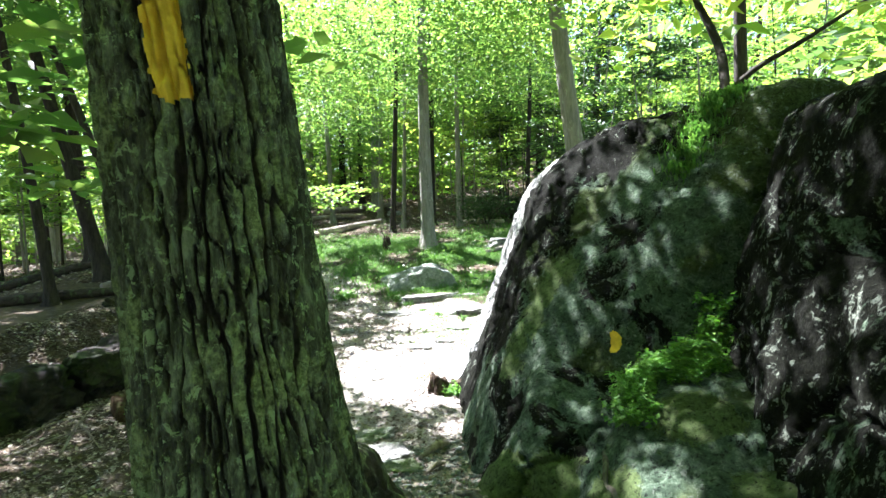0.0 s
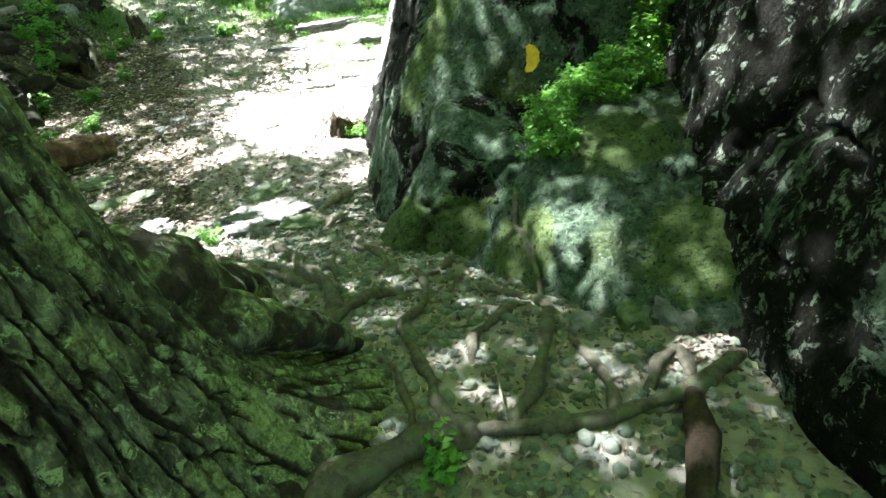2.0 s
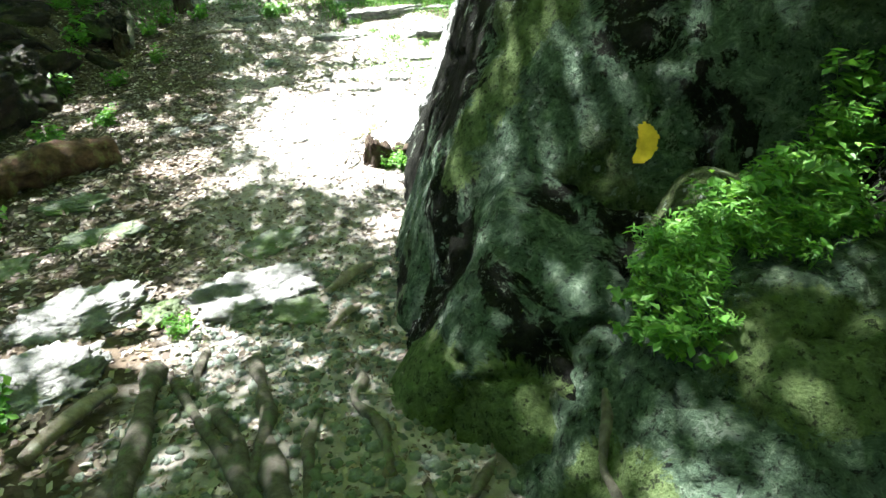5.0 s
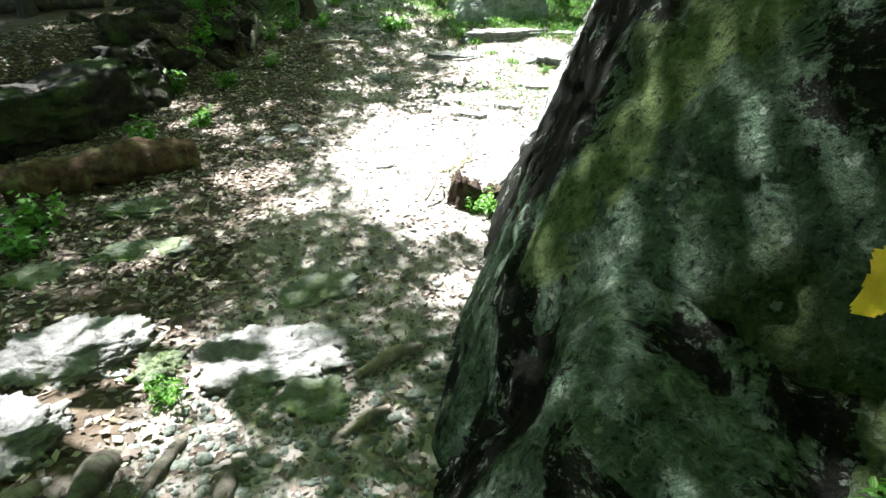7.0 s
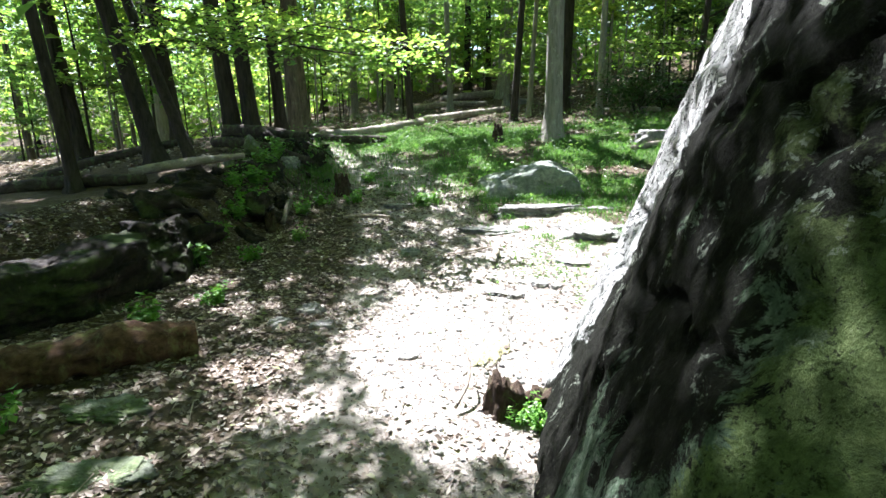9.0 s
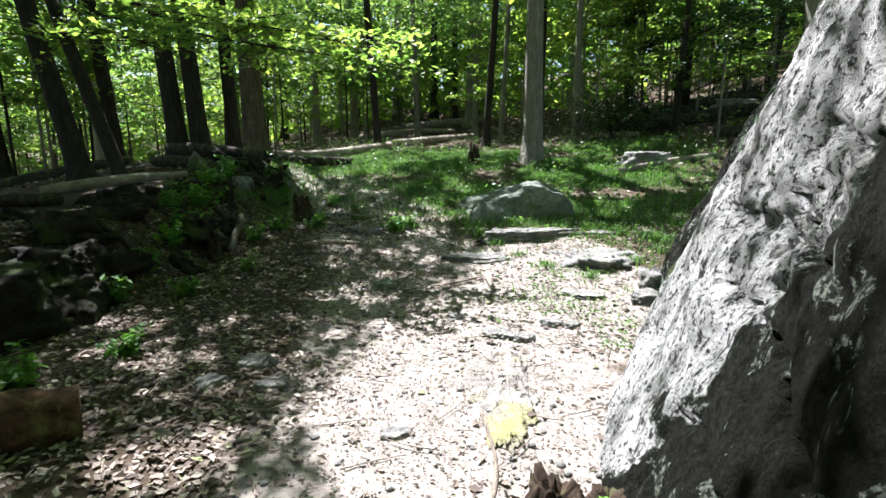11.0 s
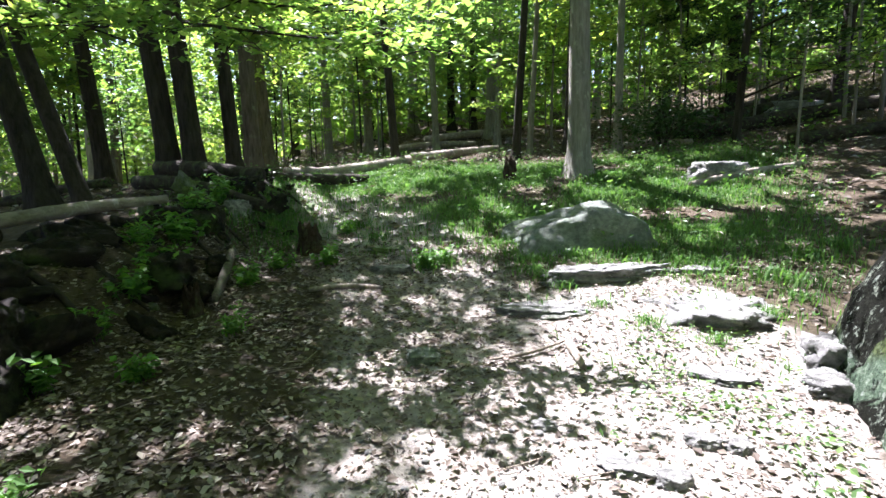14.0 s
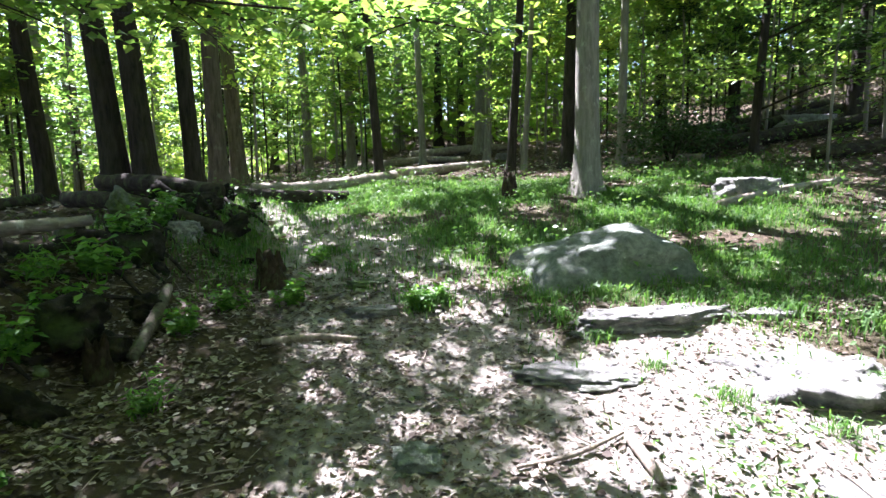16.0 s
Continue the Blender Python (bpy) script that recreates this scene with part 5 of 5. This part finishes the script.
# ---- plants ----
def blades(points, length, rng, lean=0.5, wide=0.06):
    """Narrow arching leaves of two quads each, rising from the points."""
    n = len(points)
    L = np.broadcast_to(np.asarray(length, float), (n,)) * rng.uniform(0.6, 1.3, n)
    a = rng.uniform(0, 2 * np.pi, n)
    d = np.stack([np.cos(a), np.sin(a), np.zeros(n)], 1)
    s = np.stack([-np.sin(a), np.cos(a), np.zeros(n)], 1)
    up = np.array([0, 0, 1.0])
    k = rng.uniform(0.2, 1.0, n)[:, None] * lean
    L, W = L[:, None], (L * wide)[:, None] if np.ndim(L) == 1 else L * wide
    m1 = points + up * L * 0.55 + d * L * 0.35 * k
    m2 = points + up * L * (0.95 - 0.45 * k) + d * L * 1.0 * k
    v = np.stack([points - s * W, points + s * W, m1 + s * W * 1.3, m1 - s * W * 1.3, m2 + s * W * 0.15, m2 - s * W * 0.15], 1)
    i = np.arange(n)[:, None] * 6
    f = np.concatenate([i + np.array([[0, 1, 2, 3]]), i + np.array([[3, 2, 4, 5]])], 0)
    return v.reshape(-1, 3), f


HERBS = []
for k in range(4):
    r2 = np.random.default_rng(300 + k)
    stems, leaf_at, pieces = [], [], []
    for s_ in range(16):
        a, ln = r2.uniform(0, 6.28), r2.uniform(0.10, 0.26)
        b = np.array([r2.normal(0, 0.05), r2.normal(0, 0.05), -0.02])
        tip = b + np.array([math.cos(a) * ln * 0.5, math.sin(a) * ln * 0.5, ln])
        pieces.append(tube([b, (b + tip) / 2 + np.array([0, 0, 0.02]), tip], [0.003, 0.0025, 0.0015], 4, rows=4))
        for q in np.linspace(0.35, 1.0, 6):
            leaf_at.append(b + (tip - b) * q + r2.normal(0, 0.012, 3))
    sv, sf = merge(pieces)
    lv, lf = leaf_cards(np.repeat(np.array(leaf_at), 2, 0) + r2.normal(0, 0.016, (len(leaf_at) * 2, 3)), 0.075, r2, 0.45, 0.25, 0.24 if k < 3 else 0.55)
    HERBS.append((mesh_np("stalk", sv, sf, M_FERN), mesh_np("foliage", lv, lf, M_FERN, False)))


def herb(x, y, z, k, size, turn, label="bright green leafy herb growing from a rock crevice", group="herbs on the ledge"):
    t = thing("herb_plant", x, y, z, label, "plant", group)
    t.scale, t.rotation_euler = (size,) * 3, (0, 0, turn)
    for nm, me in zip(("stalk", "foliage"), HERBS[k % 4]):
        ob = new(nm, me)
        ob.parent = t
        ob["kind"] = "stuff"


rng = np.random.default_rng(12)
for k in range(84):
    u = rng.random()
    x, y = 1.12 + 0.72 * u + rng.normal(0, 0.06), 3.52 + 0.22 * u + rng.normal(0, 0.11)
    herb(x, y, top(x, y) - 0.01, k, rng.uniform(0.35, 0.65), rng.uniform(0, 6.28))
for k in range(26):
    u = rng.random()
    x, y = 1.72 + 0.36 * u + rng.normal(0, 0.05), 3.72 + 0.28 * u + rng.normal(0, 0.05)
    herb(x, y, top(x, y) - 0.01, k, rng.uniform(0.5, 0.85), rng.uniform(0, 6.28))
for k, (x, y, s_) in enumerate([(-0.35, 1.28, 0.8), (-0.20, 1.42, 0.7), (0.30, 1.72, 0.4), (0.1, 1.5, 0.35), (-1.75, 3.75, 0.8), (-1.55, 3.65, 0.7), (-0.02, 6.98, 0.6), (0.05, 7.05, 0.5), (0.16, 6.9, 0.5), (-1.05, 4.45, 0.5),
                               (-2.55, 13.15, 0.9), (-2.4, 13.3, 0.8), (-5.0, 10.6, 1.1), (-5.3, 11.9, 1.3),
                               (-5.6, 12.6, 1.4), (-5.9, 13.4, 1.3), (-6.2, 14.2, 1.2), (-5.2, 11.3, 1.2), (-5.75, 12.1, 1.2), (-6.6, 15.0, 1.2), (-4.9, 9.9, 1.2), (-5.1, 8.9, 1.1), (-4.6, 12.4, 1.0), (-4.5, 13.0, 0.9), (-4.0, 11.2, 0.9), (-4.2, 10.2, 0.8), (-3.6, 8.6, 0.8), (-3.9, 7.9, 1.0), (-3.4, 6.0, 1.0), (-3.1, 5.6, 0.9), (-4.2, 14.6, 1.0), (-3.9, 13.2, 1.0)]):
    herb(x, y, low_top(x, y), 3 if k % 3 else k, s_ * 1.2, k * 1.3, "low leafy seedling growing in the leaf litter", "seedlings beside the trail")


def scatter(n, x0, x1, y0, y1, rng, weight):
    x, y = rng.uniform(x0, x1, n), rng.uniform(y0, y1, n)
    k = rng.random(n) < weight(x, y)
    return x[k], y[k]


def clear(x, y):
    """1 outside the boulders' footprints."""
    a = smooth(0.10, 0.0, x - np.interp(y, [2.4, 3.3, 4.3, 9.0, 10.6, 11.6, 11.7], [1.6, 0.6, 0.15, 0.45, 1.05, 1.5, 9]))
    return np.where(y < 1.2, 1.0, a)


rng = np.random.default_rng(40)
x, y = scatter(125000, -6.8, 2.2, 0.3, 14.5, rng, lambda x, y: clear(x, y) * (1 - np.interp(y, [8.0, 10.5], [0.74, 0.35]) * trail(x, y)) * (1 - 0.82 * smooth(-2.0, -1.0, x) * smooth(6.0, 7.0, y) * smooth(14, 12.5, y)) * (0.35 + 0.65 * smooth(0.3, 0.6, fbm2(x, y, 1.3, 3, 60))) * (1 - 0.7 * green(x, y)))
lv, lf = leaf_cards(np.stack([x, y, height(x, y) + rng.uniform(0.004, 0.02, len(x))], 1), np.interp(y, [2, 6], [0.038, 0.062]), rng, 0.28, 0.0, 0.6)
tagged(part_np("leaf_litter", lv, lf, M_LITTER, None, "", False), "dry brown fallen leaves strewn over the ground", "leaf litter", kind="stuff")
x, y = scatter(60000, -22, 14, 13, 46, rng, lambda x, y: (1 - green(x, y)) * 0.8)
lv, lf = leaf_cards(np.stack([x, y, height(x, y) + 0.02], 1), 0.13, rng, 0.3, 0.0, 0.6)
tagged(part_np("leaf_litter", lv, lf, M_LITTER, None, "", False), "dry brown leaf litter across the wooded slope", "leaf litter", kind="stuff")
# chips, grit and bits of bark on the trodden part
x, y = scatter(60000, -4.0, 2.0, 0.4, 14, rng, lambda x, y: clear(x, y) * trail(x, y))
lv, lf = leaf_cards(np.stack([x, y, height(x, y) + 0.006], 1), 0.026, rng, 0.35, 0.0, 0.5)
tagged(part_np("wood_chips", lv, lf, M_LITTER, None, "", False), "small leaf scraps and chips on the dirt", "debris", kind="stuff")
pv, pf = ICO[1]
for n, box, mat, big, label in ((6500, (-1.0, 1.6, 0.8, 5.2), M_GREYGREEN, 0.026, "greenish gravel and stone flakes among the roots"), (4200, (-3.5, 2.0, 0.5, 13), M_ROCK, 0.022, "small grey pebbles bedded in the trail")):
    x, y = scatter(n, *box, rng, lambda x, y: clear(x, y) * (0.25 + 0.75 * trail(x, y)))
    sz = rng.uniform(0.006, big, len(x)) * rng.uniform(0.6, 1.5, len(x))
    pos = np.stack([x, y, height(x, y) + sz * 0.2], 1)
    sq = np.stack([rng.uniform(0.7, 1.3, len(x)), rng.uniform(0.7, 1.3, len(x)), rng.uniform(0.3, 0.7, len(x))], 1) * sz[:, None]
    vv = pos[:, None] + pv[None] * sq[:, None]
    ff = pf[None] + (np.arange(len(x)) * len(pv))[:, None, None]
    tagged(part_np("pebbles", vv.reshape(-1, 3), ff.reshape(-1, 3), mat), label, "pebbles", kind="stuff")
pieces = []
for k in range(420):
    x, y, a, ln = rng.uniform(-6, 1.0), rng.uniform(1.0, 14), rng.uniform(0, 6.28), rng.uniform(0.08, 0.4)
    if clear(np.array([x]), np.array([y]))[0] < 0.5:
        continue
    q = [on(x + math.cos(a) * ln * u, y + math.sin(a) * ln * u, 0.012 + 0.02 * rng.random()) for u in (0, 0.5, 1)]
    pieces.append(tube(q, [0.005, 0.005, 0.002], 4, rows=4))
tv, tf = merge(pieces)
tagged(part_np("twigs", tv, tf, M_DEADWOOD), "dry twigs scattered over the leaf litter", "twigs", kind="stuff")
# roots and clods hanging out of the bank
for k in range(14):
    y = 10.6 + 0.42 * k + rng.normal(0, 0.1)
    x = -(4.5 + 0.12 * (y - 8.5)) - 1.3
    q = [on(x + 0.45 * u + 0.1 * math.sin(3 * u + k), y + rng.normal(0, 0.10), 0.10 - 0.05 * u + rng.normal(0, 0.05)) for u in (0.0, 0.6, 1.2, 1.8, 2.4)]
    rv, rf = tube(q, [0.05, 0.045, 0.035, 0.03, 0.012], 10, 0.3, 90 + k)
    tagged(part_np("bank_root", rv, rf, M_BARK_DARK), "dark root hanging down the earth bank", "root", "roots in the bank")
# grass of the clearing and weeds round it
x, y = scatter(230000, -8.5, 5.0, 10.5, 23, rng, lambda x, y: green(x, y))
gv, gf = blades(np.stack([x, y, height(x, y) - 0.01], 1), 0.12, rng, 0.8, 0.035)
tagged(part_np("grass", gv, gf, M_GRASS, None, "", False), "fresh green grass covering the clearing", "grass", kind="stuff")
x, y = scatter(46000, -14, 9, 10.8, 30, rng, lambda x, y: np.clip(green(x, y) * 0.22 + 0.35 * smooth(13, 16, y) * smooth(0.45, 0.6, fbm2(x, y, 0.6, 3, 77)), 0, 1))
wv, wf = leaf_cards(np.stack([x, y, height(x, y) + rng.uniform(0.03, 0.28, len(x))], 1), 0.085, rng, 0.5, 0.2, 0.5)
tagged(part_np("ground_weeds", wv, wf, M_WEED, None, "", False), "low broad-leaved weeds among the grass", "weeds", kind="stuff")
x, y = scatter(3800, -1.0, 1.6, 9.4, 13.6, rng, lambda x, y: clear(x, y) * smooth(0.48, 0.62, fbm2(x, y, 1.6, 3, 79)) * smooth(-1.2, 0.2, x))
wv, wf = leaf_cards(np.stack([x, y, height(x, y) + rng.uniform(0.01, 0.07, len(x))], 1), 0.05, rng, 0.5, 0.2, 0.5)
tagged(part_np("small_weeds", wv, wf, M_WEED, None, "", False), "small pale weeds sprouting from the sunny dirt", "weeds", kind="stuff")
# tuft of grass in the cleft on top of the boulder
pts = []
for k in range(2600):
    u = rng.random()
    x, y = 2.1 + 0.7 * u + rng.normal(0, 0.07), 4.75 + 0.25 * u + rng.normal(0, 0.10)
    pts.append((x, y, top(x, y) - 0.01))
gv, gf = blades(np.array(pts), 0.10, rng, 0.9, 0.05)
tagged(part_np("grass_tuft", gv, gf, M_GRASS, None, "", False), "bright green grass in the boulder's cleft", "grass", kind="stuff")

# tufts of tall grass round the sunlit stones
TUFTS = []
for k in range(3):
    q = rng.normal(0, 1, (90, 3)) * np.array([0.09, 0.09, 0.0])
    TUFTS.append(mesh_np("grass_tuft", *blades(q, 0.15, rng, 1.0, 0.028), M_GRASS, False))
for k, (x, y, s_) in enumerate([(-1.05, 12.85, 1.0), (-1.25, 13.05, 1.1), (-0.92, 12.62, 0.9), (-1.35, 13.5, 0.9), (-0.75, 13.75, 0.9), (0.15, 13.65, 1.0), (0.55, 13.5, 1.1), (0.85, 13.35, 1.0), (1.25, 13.0, 1.3), (1.5, 12.8, 1.2), (1.35, 12.4, 0.9),
                               (-0.45, 15.3, 1.3), (-0.15, 15.45, 1.2), (-2.55, 13.1, 0.9), (-2.35, 13.3, 1.0), (-2.7, 13.35, 0.8), (0.95, 12.0, 0.8), (-0.15, 11.75, 0.7), (0.35, 11.45, 0.6), (-0.55, 12.2, 0.6), (1.9, 13.6, 1.2), (2.4, 14.1, 1.3), (-3.6, 14.3, 1.0), (-4.1, 14.9, 1.1)]):
    tuft = new("grass_tuft", TUFTS[k % 3])
    tuft.location, tuft.rotation_euler, tuft.scale = (x, y, gz(x, y) - 0.01), (0, 0, k * 1.1), (s_,) * 3
    tagged(tuft, "tuft of tall fresh grass beside the stones", "grass", "grass tufts", "stuff")

# low leafy limbs that reach over the trail
def spray(host, line, r, leaves, size, rng, wide=0.5, mat=None):
    hx, hy, hz = host.location
    p = np.array([(a - hx, b - hy, c - hz) for a, b, c in line])
    pieces, at = [tube(p, np.linspace(r, r * 0.2, len(p)), 7, rows=24)], []
    t = np.linspace(0, 1, len(p))
    for k in range(26):
        u = rng.uniform(0.25, 1.0)
        b = np.array([np.interp(u, t, p[:, i]) for i in range(3)])
        d = unit(np.array([rng.normal(), rng.normal(), rng.normal(-0.05, 0.25)])) * rng.uniform(0.3, 1.0) * wide * 2
        pieces.append(tube([b, b + d * 0.5, b + d + np.array([0, 0, -0.08])], [r * 0.3, r * 0.2, r * 0.08], 4, rows=5))
        m = leaves // 26
        w = rng.uniform(0.1, 1.1, m)[:, None]
        at.append(b + d * w + rng.normal(0, 1, (m, 3)) * np.array([0.10, 0.10, 0.05]))
    v, f = merge(pieces)
    part_np("limb", v, f, M_BARK_DARK, host)
    lv, lf = leaf_cards(np.concatenate(at), size, rng, 0.45, 0.5, 0.55)
    part_np("foliage", lv, lf, mat or M_FRESH, host, "fresh green leaves hanging over the trail", False)


rng = np.random.default_rng(17)
spray(FOREST[1][2], [(-7.9, 12.85, 3.2), (-6.0, 12.5, 2.75), (-4.2, 12.2, 2.35), (-2.2, 12.0, 2.0)], 0.03, 1100, 0.13, rng, 0.6)
spray(FOREST[1][2], [(-8.0, 12.85, 3.4), (-6.2, 12.0, 3.0), (-4.6, 11.6, 2.6), (-3.0, 11.6, 2.3)], 0.03, 1000, 0.13, rng, 0.6)
spray(FOREST[0][2], [(-9.2, 13.6, 3.2), (-7.4, 12.6, 2.9), (-6.2, 11.8, 2.5), (-5.2, 11.3, 2.25)], 0.035, 700, 0.12, rng, 0.6, M_LEAF)
spray(FOREST[3][2], [(-9.0, 17.0, 4.0), (-7.4, 16.2, 3.7), (-5.8, 15.6, 3.3), (-4.2, 15.2, 3.0)], 0.04, 900, 0.13, rng, 0.8)
spray(FOREST[21][2], [(3.5, 21.6, 3.0), (2.6, 20.8, 3.2), (1.6, 20.3, 3.1)], 0.03, 500, 0.14, rng, 0.7, M_LEAF)
spray(FOREST[21][2], [(3.5, 21.6, 2.4), (4.6, 20.8, 2.9), (5.8, 20.3, 2.8)], 0.03, 700, 0.14, rng, 0.9, M_LEAF)
spray(FOREST[21][2], [(3.5, 21.6, 3.9), (4.6, 20.2, 4.3), (5.6, 19.0, 4.1)], 0.03, 800, 0.14, rng, 0.9, M_LEAF)

# dark shrub on the slope
t = thing("shrub", 1.9, 22.9, gz(1.9, 22.9), "dense dark evergreen shrub on the slope", "shrub")
r2 = np.random.default_rng(81)
pieces = [tube([(0, 0, -0.1), (r2.normal(0, 0.5), r2.normal(0, 0.4), 0.6), (r2.normal(0, 0.9), r2.normal(0, 0.6), 1.2)], [0.03, 0.02, 0.01], 5, rows=6) for _ in range(9)]
part_np("stem", *merge(pieces), M_BARK_DARK, t)
q = r2.normal(0, 1, (2600, 3)) * np.array([0.75, 0.6, 0.38]) + np.array([0, 0, 0.75])
part_np("foliage", *leaf_cards(q, 0.12, r2, 0.8, 0.2), leaf_material("evergreen_leaf", [(0.0, (0.02, 0.05, 0.015)), (1.0, (0.045, 0.09, 0.025))], (1.0, 1.2, 0.6), 0.25), t, "", False)

# dark evergreens on the slope beyond the boulder
M_EVERGREEN = bpy.data.materials["evergreen_leaf"]
DARK = []
for st, br, fo in SAPLINGS[:3]:
    q = fo.copy()
    q.materials.clear()
    q.materials.append(M_EVERGREEN)
    DARK.append((st, br, q))
for k, (x, y, s_) in enumerate([(4.0, 19.6, 0.9), (5.6, 20.8, 1.2), (7.4, 20.2, 1.4), (6.4, 23.0, 1.5), (8.8, 23.4, 1.6), (4.6, 24.2, 1.1), (9.8, 20.0, 1.5), (7.6, 26.2, 1.5), (5.4, 17.6, 0.9), (2.9, 26.0, 1.2)]):
    t = thing("evergreen_sapling", x, y, gz(x, y), "dark evergreen sapling in shade on the slope", "sapling", "evergreens on the slope")
    t.scale, t.rotation_euler = (s_,) * 3, (0, 0, k * 1.7)
    for nm, me in zip(("stem", "twigwork", "foliage"), DARK[k % 3]):
        ob = new(nm, me)
        ob.parent = t
        if nm != "stem":
            ob["kind"] = "stuff"

# far woods closing the view
rng = np.random.default_rng(61)
n = 52000
a, d = rng.uniform(-1.5, 1.3, n), rng.uniform(48, 85, n)
x, y = d * np.sin(a), 5 + d * np.cos(a)
z = height(x, y) + rng.uniform(0.2, 1.0, n) ** 0.8 * 22
keep = fbm(np.stack([x, y, z], 1), 0.22, 3, 6) > 0.43
x2, y2 = rng.uniform(-45, 40, 26000), rng.uniform(36, 62, 26000)
low = np.stack([x2, y2, height(x2, y2) + rng.uniform(0.1, 1, 26000) ** 1.5 * 6], 1)
low = low[fbm(low, 0.3, 3, 7) > 0.44]
lv, lf = leaf_cards(np.concatenate([np.stack([x, y, z], 1)[keep], low]), 0.6, rng, 0.8, 0.2, 0.7)
tagged(part_np("far_woods", lv, lf, M_FRESH, None, "", False), "bright green foliage of the distant woods", "woods", kind="stuff")
